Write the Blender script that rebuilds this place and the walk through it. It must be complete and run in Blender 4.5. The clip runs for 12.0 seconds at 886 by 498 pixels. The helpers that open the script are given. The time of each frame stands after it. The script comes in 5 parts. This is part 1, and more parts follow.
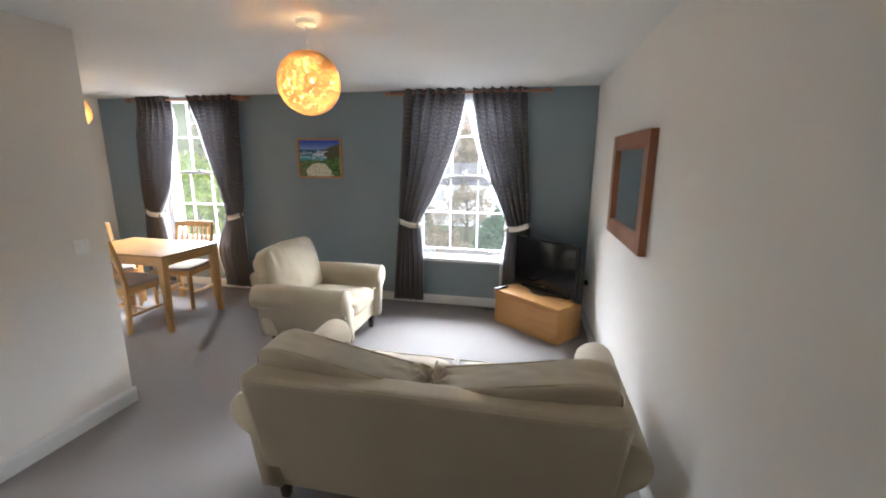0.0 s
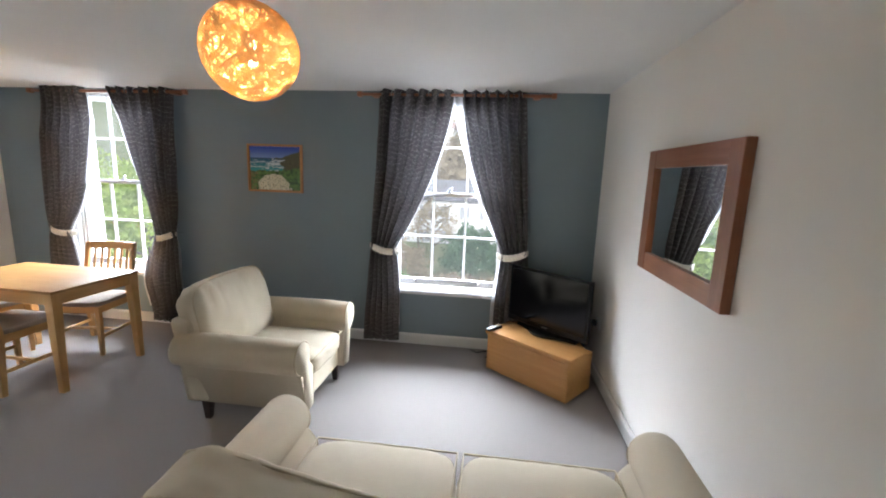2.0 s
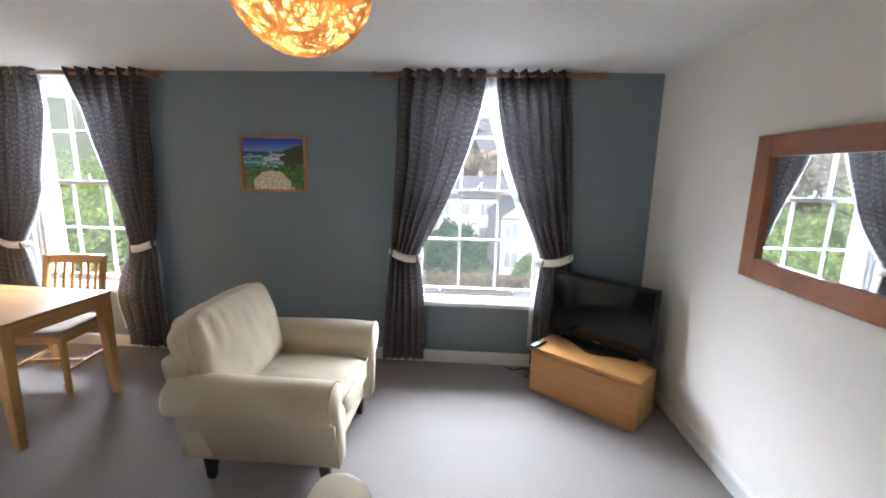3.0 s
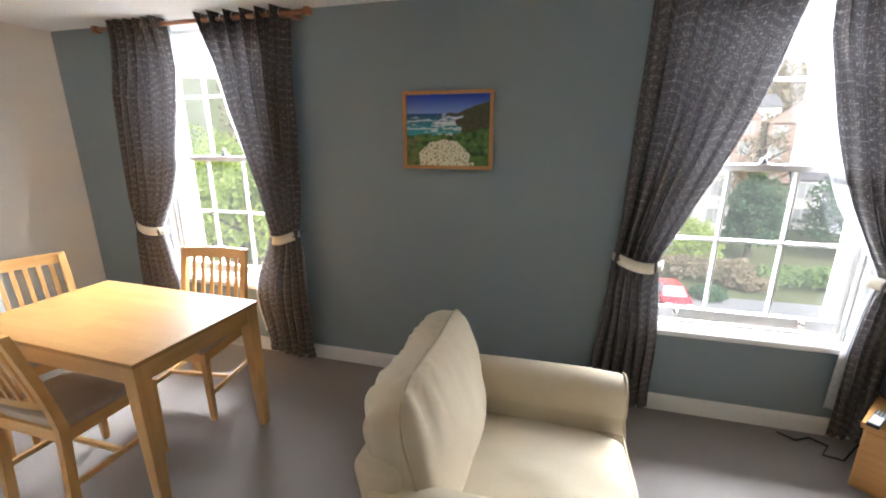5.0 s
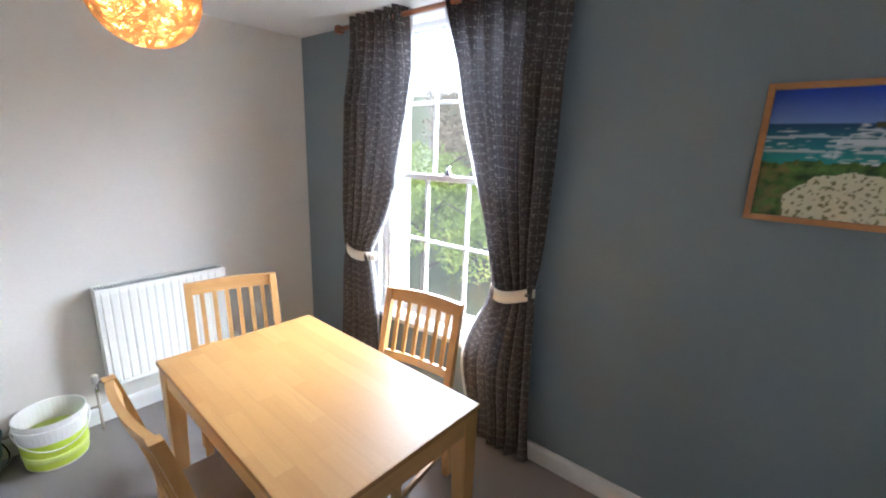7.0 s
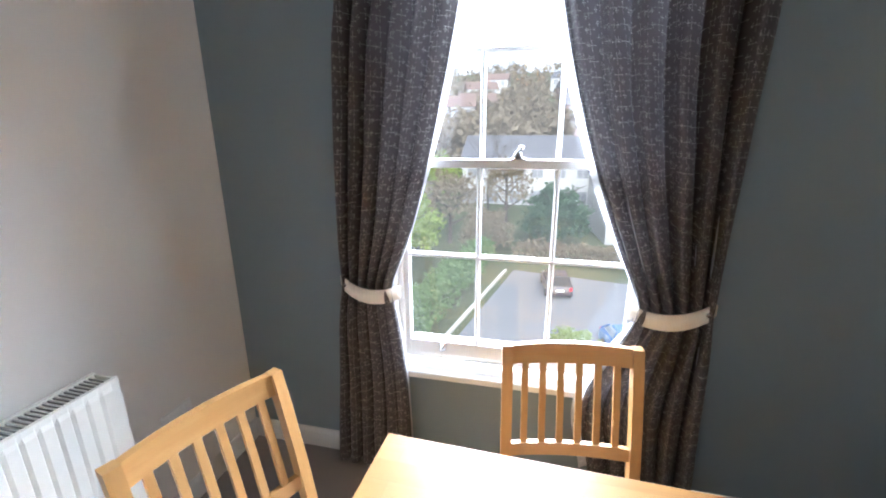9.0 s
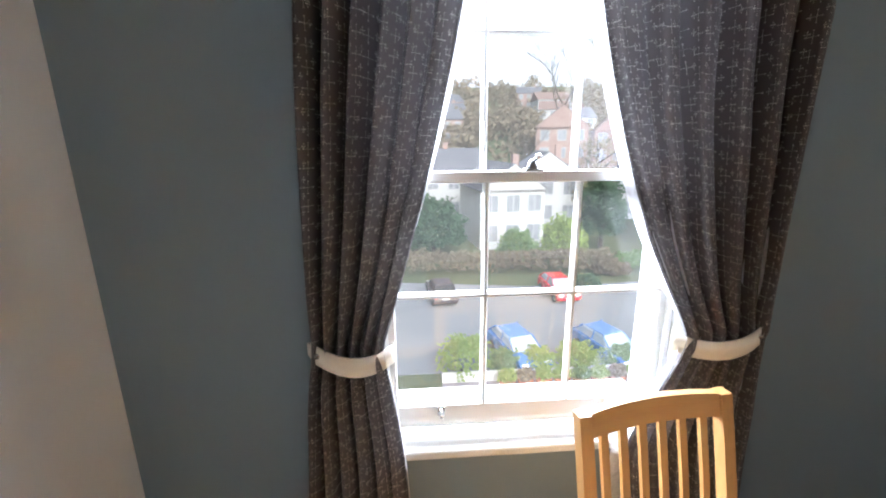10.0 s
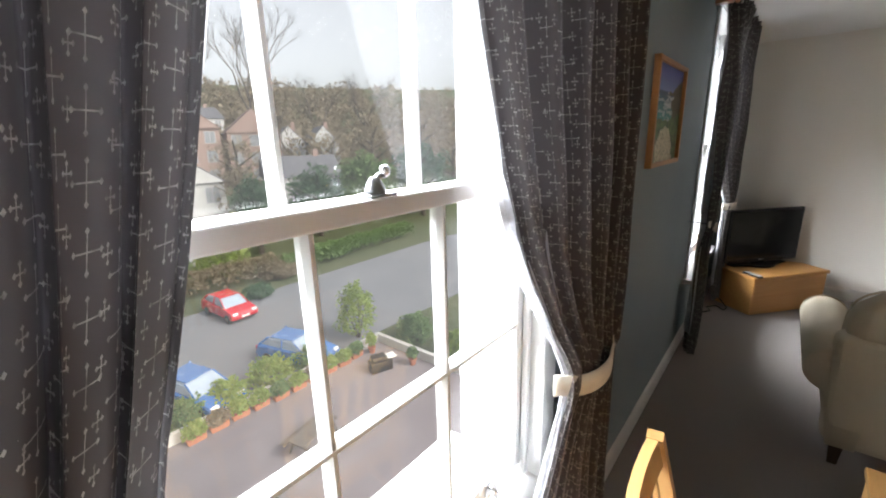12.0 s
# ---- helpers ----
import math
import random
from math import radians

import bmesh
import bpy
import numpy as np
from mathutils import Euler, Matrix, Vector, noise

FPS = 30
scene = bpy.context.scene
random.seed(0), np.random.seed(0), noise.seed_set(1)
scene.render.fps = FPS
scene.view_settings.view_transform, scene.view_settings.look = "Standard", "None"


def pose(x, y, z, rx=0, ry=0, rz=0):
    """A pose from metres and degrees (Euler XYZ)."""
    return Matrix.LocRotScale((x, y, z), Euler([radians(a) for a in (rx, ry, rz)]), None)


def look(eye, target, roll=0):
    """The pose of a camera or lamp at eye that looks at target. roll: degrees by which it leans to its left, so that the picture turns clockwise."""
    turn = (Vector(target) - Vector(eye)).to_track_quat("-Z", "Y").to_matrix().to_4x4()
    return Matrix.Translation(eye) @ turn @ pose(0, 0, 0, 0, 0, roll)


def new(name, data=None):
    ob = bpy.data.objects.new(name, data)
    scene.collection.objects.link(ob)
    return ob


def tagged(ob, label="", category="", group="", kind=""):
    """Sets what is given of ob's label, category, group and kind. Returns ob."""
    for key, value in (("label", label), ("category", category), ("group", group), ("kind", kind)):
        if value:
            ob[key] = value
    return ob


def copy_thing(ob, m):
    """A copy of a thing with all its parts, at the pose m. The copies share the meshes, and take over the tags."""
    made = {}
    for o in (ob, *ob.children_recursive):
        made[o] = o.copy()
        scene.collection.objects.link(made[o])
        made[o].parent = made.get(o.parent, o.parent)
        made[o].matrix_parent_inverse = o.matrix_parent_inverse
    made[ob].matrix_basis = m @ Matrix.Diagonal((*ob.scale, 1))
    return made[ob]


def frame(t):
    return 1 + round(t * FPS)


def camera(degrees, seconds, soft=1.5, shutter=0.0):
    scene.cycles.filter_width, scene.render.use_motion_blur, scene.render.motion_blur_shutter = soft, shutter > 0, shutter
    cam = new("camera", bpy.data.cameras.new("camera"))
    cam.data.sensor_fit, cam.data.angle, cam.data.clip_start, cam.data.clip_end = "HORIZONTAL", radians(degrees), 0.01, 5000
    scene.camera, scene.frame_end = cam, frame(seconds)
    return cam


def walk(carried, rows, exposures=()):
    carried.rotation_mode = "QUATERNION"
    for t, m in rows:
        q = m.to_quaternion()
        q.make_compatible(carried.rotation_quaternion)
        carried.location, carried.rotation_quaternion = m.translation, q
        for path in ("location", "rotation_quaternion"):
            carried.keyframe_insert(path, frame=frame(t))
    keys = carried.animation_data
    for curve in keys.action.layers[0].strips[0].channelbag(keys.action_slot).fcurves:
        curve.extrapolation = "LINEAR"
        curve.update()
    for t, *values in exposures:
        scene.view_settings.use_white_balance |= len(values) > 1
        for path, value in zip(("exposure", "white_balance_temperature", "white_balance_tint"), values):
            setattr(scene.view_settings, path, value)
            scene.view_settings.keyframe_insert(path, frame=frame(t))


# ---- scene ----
PATH = [
    (0, (1.016, 0.634, 1.643), (0.612, 2.546, 1.216), 0.4),
    (0.5, (1.019, 0.771, 1.636), (0.613, 2.685, 1.222), 0.9),
    (1, (0.978, 0.917, 1.625), (0.569, 2.832, 1.218), 1.1),
    (1.5, (0.863, 1.117, 1.624), (0.521, 3.052, 1.255), 2.1),
    (2, (0.706, 1.327, 1.626), (0.47, 3.282, 1.276), 2.0),
    (2.5, (0.475, 1.559, 1.614), (0.346, 3.523, 1.256), 1.3),
    (4.5, (-0.506, 2.419, 1.604), (-0.676, 4.36, 1.149), -0.2),
    (5, (-0.723, 2.643, 1.602), (-1.238, 4.503, 1.078), 0.0),
    (5.5, (-0.924, 2.854, 1.614), (-1.778, 4.579, 1.071), 0.3),
    (6, (-1.117, 3.059, 1.599), (-2.259, 4.619, 1.087), 1.5),
    (6.5, (-1.302, 3.212, 1.605), (-2.57, 4.68, 1.12), 2.6),
    (7, (-1.538, 3.289, 1.62), (-2.77, 4.792, 1.146), 1.9),
    (9, (-2.972, 3.488, 1.573), (-3.414, 5.36, 1.026), -0.3),
    (9.5, (-3.238, 3.681, 1.547), (-3.416, 5.597, 1.0), -1.3),
    (10, (-3.45, 3.86, 1.549), (-3.308, 5.793, 1.057), -0.5),
    (10.5, (-3.564, 4.035, 1.543), (-3.114, 5.918, 1.041), -1.2),
    (11, (-3.592, 4.244, 1.555), (-2.747, 5.986, 1.053), -0.4),
    (11.5, (-3.603, 4.441, 1.534), (-2.377, 5.936, 1.023), -0.4),
    (12, (-3.542, 4.634, 1.557), (-2.053, 5.867, 1.045), -1.6),
]
cam = camera(93.9, 12.0, soft=2.0)
walk(cam, [(t, look(eye, target, roll)) for t, eye, target, roll in PATH],
     exposures=[(t, stops, kelvin, 11) for t, stops, kelvin in (
         (0.0, 2.62, 6100), (1.0, 2.60, 6100), (2.0, 2.44, 6050), (2.5, 2.42, 5950), (4.5, 2.72, 6350), (5.0, 2.72, 6450), (5.5, 2.70, 6350), (6.0, 2.64, 6150), (6.5, 2.54, 5900),
         (7.0, 2.46, 5750), (9.0, 2.26, 5750), (9.5, 2.24, 5850), (10.5, 2.16, 6100), (11.0, 2.08, 6300), (12.0, 1.66, 6600))])

# ---- world and light ----
world = bpy.data.worlds.new("overcast_sky")
scene.world = world
world.use_nodes = True
wn, wl = world.node_tree.nodes, world.node_tree.links
sky = wn.new("ShaderNodeTexSky")
sky.sky_type, sky.sun_disc = "NISHITA", False
sky.sun_elevation, sky.sun_rotation = radians(38), radians(166)
sky.air_density, sky.dust_density, sky.ozone_density = 1.0, 4.0, 1.0
pale = wn.new("ShaderNodeHueSaturation")
pale.inputs["Saturation"].default_value = 0.22
wl.new(sky.outputs["Color"], pale.inputs["Color"])
wl.new(pale.outputs["Color"], wn["Background"].inputs["Color"])
wn["Background"].inputs["Strength"].default_value = 0.078


def lamp(name, kind, energy, colour, m, **settings):
    data = bpy.data.lights.new(name, kind)
    data.energy, data.color = energy, colour
    for key, value in settings.items():
        if key == "radius":
            data.shadow_soft_size = value
        elif key == "angle":
            data.angle = value
        elif key == "spread":
            data.spread = value
        elif key == "size":
            data.shape, data.size, data.size_y = "RECTANGLE", value[0], value[1]
    ob = new(name, data)
    ob.matrix_world = m
    return ob


lamp("sun", "SUN", 0.75, (1.0, 0.96, 0.9), look((3, -12, 10), (0, 0, 0)), angle=radians(20))
W1, W2 = -3.062, 0.290          # window centres
# area lamp added out of view, boosts the overcast sky's light through the windows
lamp("window_sky_boost", "AREA", 49000, (0.88, 0.94, 1.0), look((-5.0, 22.0, 15.2), (-5.0, 3.0, 15.2)), size=(62.0, 18.0), spread=radians(130))
# fill lamp with no seen source, set in the added doorway to brighten the east wall
lamp("hall_fill", "AREA", 1.65, (1.0, 0.955, 0.88), look((-1.640, 1.45, 1.02), (1.0, 1.45, 0.98)), size=(0.76, 1.9))


# ---- materials ----
def nodes_of(name):
    m = bpy.data.materials.new(name)
    m.use_nodes = True
    return m, m.node_tree.nodes, m.node_tree.links, m.node_tree.nodes["Principled BSDF"]


def tint(n, l, a, b, factor):
    mix = n.new("ShaderNodeMix")
    mix.data_type = "RGBA"
    for i, v in ((6, a), (7, b)):
        if isinstance(v, tuple):
            mix.inputs[i].default_value = (*v, 1)
        else:
            l.new(v, mix.inputs[i])
    l.new(factor, mix.inputs[0])
    return mix.outputs[2]


def noise_of(n, l, scale, detail=4, stretch=(1, 1, 1), source="Object", rough=0.6):
    co, mp, nz = n.new("ShaderNodeTexCoord"), n.new("ShaderNodeMapping"), n.new("ShaderNodeTexNoise")
    mp.inputs["Scale"].default_value = stretch
    l.new(co.outputs[source], mp.inputs["Vector"])
    l.new(mp.outputs["Vector"], nz.inputs["Vector"])
    nz.inputs["Scale"].default_value, nz.inputs["Detail"].default_value = scale, detail
    nz.inputs["Roughness"].default_value = rough
    return nz.outputs["Fac"]


def ramp(n, l, fac, lo, hi):
    r = n.new("ShaderNodeMapRange")
    r.inputs["From Min"].default_value, r.inputs["From Max"].default_value = lo, hi
    l.new(fac, r.inputs["Value"])
    return r.outputs["Result"]


def bump_of(n, l, bsdf, height, strength, distance=0.002):
    b = n.new("ShaderNodeBump")
    b.inputs["Strength"].default_value, b.inputs["Distance"].default_value = strength, distance
    l.new(height, b.inputs["Height"])
    l.new(b.outputs["Normal"], bsdf.inputs["Normal"])


def plain(name, c1, c2, rough=0.6, scale=3.0, fine=150.0, bump=0.15, metal=0.0, dist=0.002, spread=0.18, stretch=(1, 1, 1), grit=0.12, coat=0.0):
    """A surface with broad tone changes and fine grain."""
    m, n, l, p = nodes_of(name)
    broad = ramp(n, l, noise_of(n, l, scale, 5, stretch), 0.5 - spread, 0.5 + spread)
    grain = noise_of(n, l, fine, 3, stretch)
    col = tint(n, l, c1, c2, broad)
    dark = tuple(max(0, v * (1 - 2 * grit)) for v in c1)
    g = ramp(n, l, grain, 0.35, 0.75)
    sc = n.new("ShaderNodeMath")
    sc.operation = "MULTIPLY"
    sc.inputs[1].default_value = min(1, grit * 3)
    l.new(g, sc.inputs[0])
    l.new(tint(n, l, col, dark, sc.outputs[0]), p.inputs["Base Color"])
    rr = n.new("ShaderNodeMapRange")
    rr.inputs["To Min"].default_value, rr.inputs["To Max"].default_value = max(0.02, rough - 0.08), min(1, rough + 0.08)
    l.new(broad, rr.inputs["Value"])
    l.new(rr.outputs["Result"], p.inputs["Roughness"])
    p.inputs["Metallic"].default_value = metal
    p.inputs["Coat Weight"].default_value = coat
    if bump:
        bump_of(n, l, p, grain, bump, dist)
    return m


def wood(name, c1, c2, axis=0, rough=0.38, coat=0.0):
    m, n, l, p = nodes_of(name)
    st = [14.0, 14.0, 14.0]
    st[axis] = 0.9
    grain = noise_of(n, l, 3.0, 8, tuple(st), rough=0.65)
    broad = noise_of(n, l, 2.2, 3)
    info = n.new("ShaderNodeObjectInfo")
    mixv = n.new("ShaderNodeMath")
    mixv.operation = "MULTIPLY_ADD"
    mixv.inputs[1].default_value, mixv.inputs[2].default_value = 0.25, -0.12
    l.new(info.outputs["Random"], mixv.inputs[0])
    add = n.new("ShaderNodeMath")
    add.operation = "ADD"
    l.new(grain, add.inputs[0])
    l.new(mixv.outputs[0], add.inputs[1])
    col = tint(n, l, c1, c2, ramp(n, l, add.outputs[0], 0.32, 0.7))
    l.new(tint(n, l, col, tuple(v * 0.82 for v in c1), ramp(n, l, broad, 0.5, 0.75)), p.inputs["Base Color"])
    p.inputs["Roughness"].default_value = rough
    p.inputs["Coat Weight"].default_value = coat
    p.inputs["Coat Roughness"].default_value = 0.2
    bump_of(n, l, p, grain, 0.12, 0.001)
    return m


def stave_wood(name, c1, c2):
    """Glued staves with their own tone, satin varnish."""
    m, n, l, p = nodes_of(name)
    co, br = n.new("ShaderNodeTexCoord"), n.new("ShaderNodeTexBrick")
    l.new(co.outputs["Object"], br.inputs["Vector"])
    br.inputs["Color1"].default_value, br.inputs["Color2"].default_value = (*c1, 1), (*c2, 1)
    br.inputs["Mortar"].default_value = (*[v * 0.9 for v in c1], 1)
    br.inputs["Scale"].default_value, br.inputs["Mortar Size"].default_value = 1.0, 0.0006
    br.inputs["Brick Width"].default_value, br.inputs["Row Height"].default_value = 0.36, 0.062
    br.offset, br.inputs["Bias"].default_value = 0.37, -0.2
    grain = noise_of(n, l, 3.0, 8, (1.0, 18, 18))
    worn = noise_of(n, l, 3.5, 5)
    l.new(tint(n, l, br.outputs["Color"], tuple(v * 0.85 for v in c1), ramp(n, l, grain, 0.5, 1.0)), p.inputs["Base Color"])
    r = n.new("ShaderNodeMapRange")
    r.inputs["To Min"].default_value, r.inputs["To Max"].default_value = 0.30, 0.50
    l.new(worn, r.inputs["Value"])
    l.new(r.outputs["Result"], p.inputs["Roughness"])
    p.inputs["Specular IOR Level"].default_value = 0.35
    bump_of(n, l, p, grain, 0.05, 0.001)
    return m


def cross_cloth(name):
    """Dark woven cloth with pale crosses whose arms end in dots."""
    m, n, l, p = nodes_of(name)
    uv, sep = n.new("ShaderNodeTexCoord"), n.new("ShaderNodeSeparateXYZ")
    l.new(uv.outputs["UV"], sep.inputs[0])

    def op(kind, a, b=None, c=None):
        q = n.new("ShaderNodeMath")
        q.operation = kind
        for i, v in enumerate((a, b, c)):
            if v is None:
                continue
            if isinstance(v, (int, float)):
                q.inputs[i].default_value = v
            else:
                l.new(v, q.inputs[i])
        return q.outputs[0]

    def crosses(cw, ch, du, dv, arm_u, arm_v, thin, dot):
        u = op("ADD", op("DIVIDE", sep.outputs[0], cw), du)
        v = op("DIVIDE", sep.outputs[1], ch)
        col = op("FLOOR", u)
        v = op("ADD", v, op("ADD", op("FRACT", op("MULTIPLY", op("SINE", op("MULTIPLY", col, 12.9)), 437.58)), dv))
        wob = op("MULTIPLY", op("SINE", op("ADD", op("MULTIPLY", op("FLOOR", v), 12.9), op("MULTIPLY", col, 7.3))), 0.12)
        fu = op("MULTIPLY", op("SUBTRACT", op("FRACT", op("ADD", u, wob)), 0.5), cw)
        fv = op("MULTIPLY", op("SUBTRACT", op("FRACT", v), 0.5), ch)
        au, av = op("ABSOLUTE", fu), op("ABSOLUTE", fv)
        bar = op("MULTIPLY", op("LESS_THAN", au, arm_u), op("LESS_THAN", av, thin))
        post = op("MULTIPLY", op("LESS_THAN", av, arm_v), op("LESS_THAN", au, thin))
        d1 = op("LESS_THAN", op("ADD", op("ABSOLUTE", op("SUBTRACT", au, arm_u)), av), dot)
        d2 = op("LESS_THAN", op("ADD", op("ABSOLUTE", op("SUBTRACT", av, arm_v)), au), dot)
        return op("MAXIMUM", op("MAXIMUM", bar, post), op("MAXIMUM", d1, d2))

    marks = op("MAXIMUM", crosses(0.050, 0.048, 0.0, 0.0, 0.0170, 0.0150, 0.0007, 0.0029), crosses(0.050, 0.041, 0.5, 0.37, 0.0058, 0.0066, 0.0007, 0.0024))
    weave = noise_of(n, l, 900, 2, source="UV")
    patch = noise_of(n, l, 6, 3)
    marks = op("MULTIPLY", marks, ramp(n, l, noise_of(n, l, 60, 2, source="UV"), 0.25, 0.6))
    ground = tint(n, l, (0.044, 0.036, 0.035), (0.068, 0.057, 0.055), ramp(n, l, weave, 0.3, 0.7))
    ground = tint(n, l, ground, (0.050, 0.041, 0.040), patch)
    l.new(tint(n, l, ground, (0.54, 0.51, 0.48), marks), p.inputs["Base Color"])
    p.inputs["Roughness"].default_value = 0.75
    p.inputs["Sheen Weight"].default_value = 0.06
    p.inputs["Sheen Roughness"].default_value = 0.4
    bump_of(n, l, p, weave, 0.25, 0.0008)
    tr, mx = n.new("ShaderNodeBsdfTranslucent"), n.new("ShaderNodeMixShader")
    tr.inputs["Color"].default_value = (0.42, 0.39, 0.40, 1)
    mx.inputs[0].default_value = 0.10                  # the weave lets a little daylight through
    l.new(p.outputs[0], mx.inputs[1])
    l.new(tr.outputs[0], mx.inputs[2])
    l.new(mx.outputs[0], n["Material Output"].inputs["Surface"])
    return m


def thin_glow(name, colour, through_share, mottle=0.72):
    """Thin cloth or paper that lets light through."""
    m, n, l, p = nodes_of(name)
    tr, mx = n.new("ShaderNodeBsdfTranslucent"), n.new("ShaderNodeMixShader")
    fib = noise_of(n, l, 60, 4)
    c = tint(n, l, colour, tuple(v * mottle for v in colour), ramp(n, l, fib, 0.35, 0.7))
    l.new(c, p.inputs["Base Color"])
    l.new(c, tr.inputs["Color"])
    p.inputs["Roughness"].default_value = 0.8
    mx.inputs[0].default_value = through_share
    l.new(p.outputs[0], mx.inputs[1])
    l.new(tr.outputs[0], mx.inputs[2])
    l.new(mx.outputs[0], n["Material Output"].inputs["Surface"])
    return m


def clear_glass(name):
    m, n, l, p = nodes_of(name)
    t, g, mx, lw = n.new("ShaderNodeBsdfTransparent"), n.new("ShaderNodeBsdfGlossy"), n.new("ShaderNodeMixShader"), n.new("ShaderNodeLayerWeight")
    t.inputs["Color"].default_value = (0.97, 0.98, 0.98, 1)
    g.inputs["Roughness"].default_value = 0.02
    lw.inputs["Blend"].default_value = 0.5
    fac, gain = n.new("ShaderNodeMath"), n.new("ShaderNodeMath")
    fac.operation, gain.operation = "POWER", "MULTIPLY_ADD"
    fac.inputs[1].default_value = 5.0
    gain.inputs[1].default_value, gain.inputs[2].default_value = 0.5, 0.03
    l.new(lw.outputs["Facing"], fac.inputs[0])
    l.new(fac.outputs[0], gain.inputs[0])
    l.new(gain.outputs[0], mx.inputs[0])
    l.new(t.outputs[0], mx.inputs[1])
    l.new(g.outputs[0], mx.inputs[2])
    haze, veil = n.new("ShaderNodeBsdfTranslucent"), n.new("ShaderNodeMixShader")
    veil.inputs[0].default_value = 0.0045               # translucent share put into the pane to haze the view outside
    l.new(mx.outputs[0], veil.inputs[1])
    l.new(haze.outputs[0], veil.inputs[2])
    l.new(veil.outputs[0], n["Material Output"].inputs["Surface"])
    return m


def glowing(name, colour, strength):
    m, n, l, p = nodes_of(name)
    p.inputs["Emission Color"].default_value = (*colour, 1)
    p.inputs["Emission Strength"].default_value = strength
    return m


def painted_canvas(name):
    m, n, l, p = nodes_of(name)
    a = n.new("ShaderNodeAttribute")
    a.attribute_name = "paint"
    l.new(a.outputs["Color"], p.inputs["Base Color"])
    p.inputs["Roughness"].default_value = 0.35
    bump_of(n, l, p, noise_of(n, l, 260, 3), 0.2, 0.0006)
    return m


def foliage(name, c1, c2):
    """Leaves, each with its own tone, that let some light through."""
    m, n, l, p = nodes_of(name)
    geo = n.new("ShaderNodeNewGeometry")
    tr, mx = n.new("ShaderNodeBsdfTranslucent"), n.new("ShaderNodeMixShader")
    c = tint(n, l, c1, c2, geo.outputs["Random Per Island"])
    l.new(c, p.inputs["Base Color"])
    l.new(c, tr.inputs["Color"])
    p.inputs["Roughness"].default_value = 0.6
    mx.inputs[0].default_value = 0.4
    l.new(p.outputs[0], mx.inputs[1])
    l.new(tr.outputs[0], mx.inputs[2])
    l.new(mx.outputs[0], n["Material Output"].inputs["Surface"])
    return m


SLATE_WALL = plain("slate_blue_wall_paint", (0.190, 0.235, 0.258), (0.208, 0.254, 0.278), 0.55, 1.6, 260, 0.10, spread=0.25, grit=0.03)
CREAM_WALL = plain("warm_cream_wall_paint", (0.74, 0.70, 0.645), (0.78, 0.74, 0.685), 0.6, 1.4, 240, 0.10, spread=0.25, grit=0.02)
WHITE_CEIL = plain("white_ceiling_paint", (0.78, 0.77, 0.75), (0.82, 0.81, 0.79), 0.75, 1.2, 200, 0.08, grit=0.02)
GLOSS_WHITE = plain("white_gloss_paint", (0.66, 0.65, 0.63), (0.70, 0.69, 0.675), 0.42, 5, 90, 0.05, grit=0.03)
CARPET = plain("grey_brown_carpet", (0.280, 0.247, 0.234), (0.320, 0.286, 0.272), 0.95, 1.1, 420, 0.9, dist=0.004, spread=0.3, grit=0.22)
CREAM_CLOTH = plain("cream_sofa_cloth", (0.525, 0.450, 0.328), (0.575, 0.500, 0.375), 0.85, 4, 520, 0.45, dist=0.001, grit=0.10)
PIPING = plain("cream_piping", (0.46, 0.385, 0.27), (0.50, 0.42, 0.30), 0.85, 9, 500, 0.3, grit=0.1)
SEAT_CLOTH = plain("beige_seat_cloth", (0.34, 0.275, 0.225), (0.40, 0.33, 0.275), 0.9, 6, 380, 0.4, grit=0.14)
FOOT_WOOD = wood("dark_stained_foot_wood", (0.030, 0.017, 0.012), (0.055, 0.03, 0.02), 2, 0.35)
BEECH_X = wood("beech_along_x", (0.50, 0.268, 0.092), (0.58, 0.335, 0.130), 0)
BEECH_Y = wood("beech_along_y", (0.50, 0.268, 0.092), (0.58, 0.335, 0.130), 1)
BEECH_Z = wood("beech_along_z", (0.50, 0.268, 0.092), (0.58, 0.335, 0.130), 2)
TABLE_TOP = stave_wood("beech_staves", (0.355, 0.180, 0.058), (0.415, 0.230, 0.082))
OAK_X = wood("oak_veneer", (0.44, 0.215, 0.062), (0.52, 0.275, 0.092), 0, 0.42)
MIRROR_WOOD_Y = wood("red_brown_wood_along_y", (0.27, 0.098, 0.042), (0.36, 0.145, 0.068), 1, 0.3)
MIRROR_WOOD_Z = wood("red_brown_wood_along_z", (0.27, 0.098, 0.042), (0.36, 0.145, 0.068), 2, 0.3)
ROD_WOOD = wood("curtain_pole_wood", (0.30, 0.115, 0.055), (0.37, 0.15, 0.075), 0, 0.35)
PICTURE_WOOD = wood("picture_frame_wood", (0.46, 0.20, 0.075), (0.54, 0.26, 0.10), 0, 0.35)
CURTAIN = cross_cloth("dark_cross_cloth")
LINING = thin_glow("white_curtain_lining", (0.66, 0.66, 0.69), 0.36)
BAND = plain("cream_tieback_cloth", (0.70, 0.64, 0.55), (0.74, 0.69, 0.60), 0.85, 8, 400, 0.3, grit=0.06)
CHROME = plain("polished_chrome", (0.62, 0.62, 0.63), (0.70, 0.70, 0.71), 0.18, 6, 80, 0.0, metal=1.0, grit=0.04)
FASTENER = plain("dull_worn_chrome", (0.20, 0.20, 0.21), (0.34, 0.34, 0.35), 0.35, 40, 120, 0.1, metal=1.0)
GLASS = clear_glass("window_glass")
RADIATOR = plain("white_radiator_enamel", (0.84, 0.83, 0.77), (0.86, 0.85, 0.80), 0.45, 4, 60, 0.0, grit=0.0)
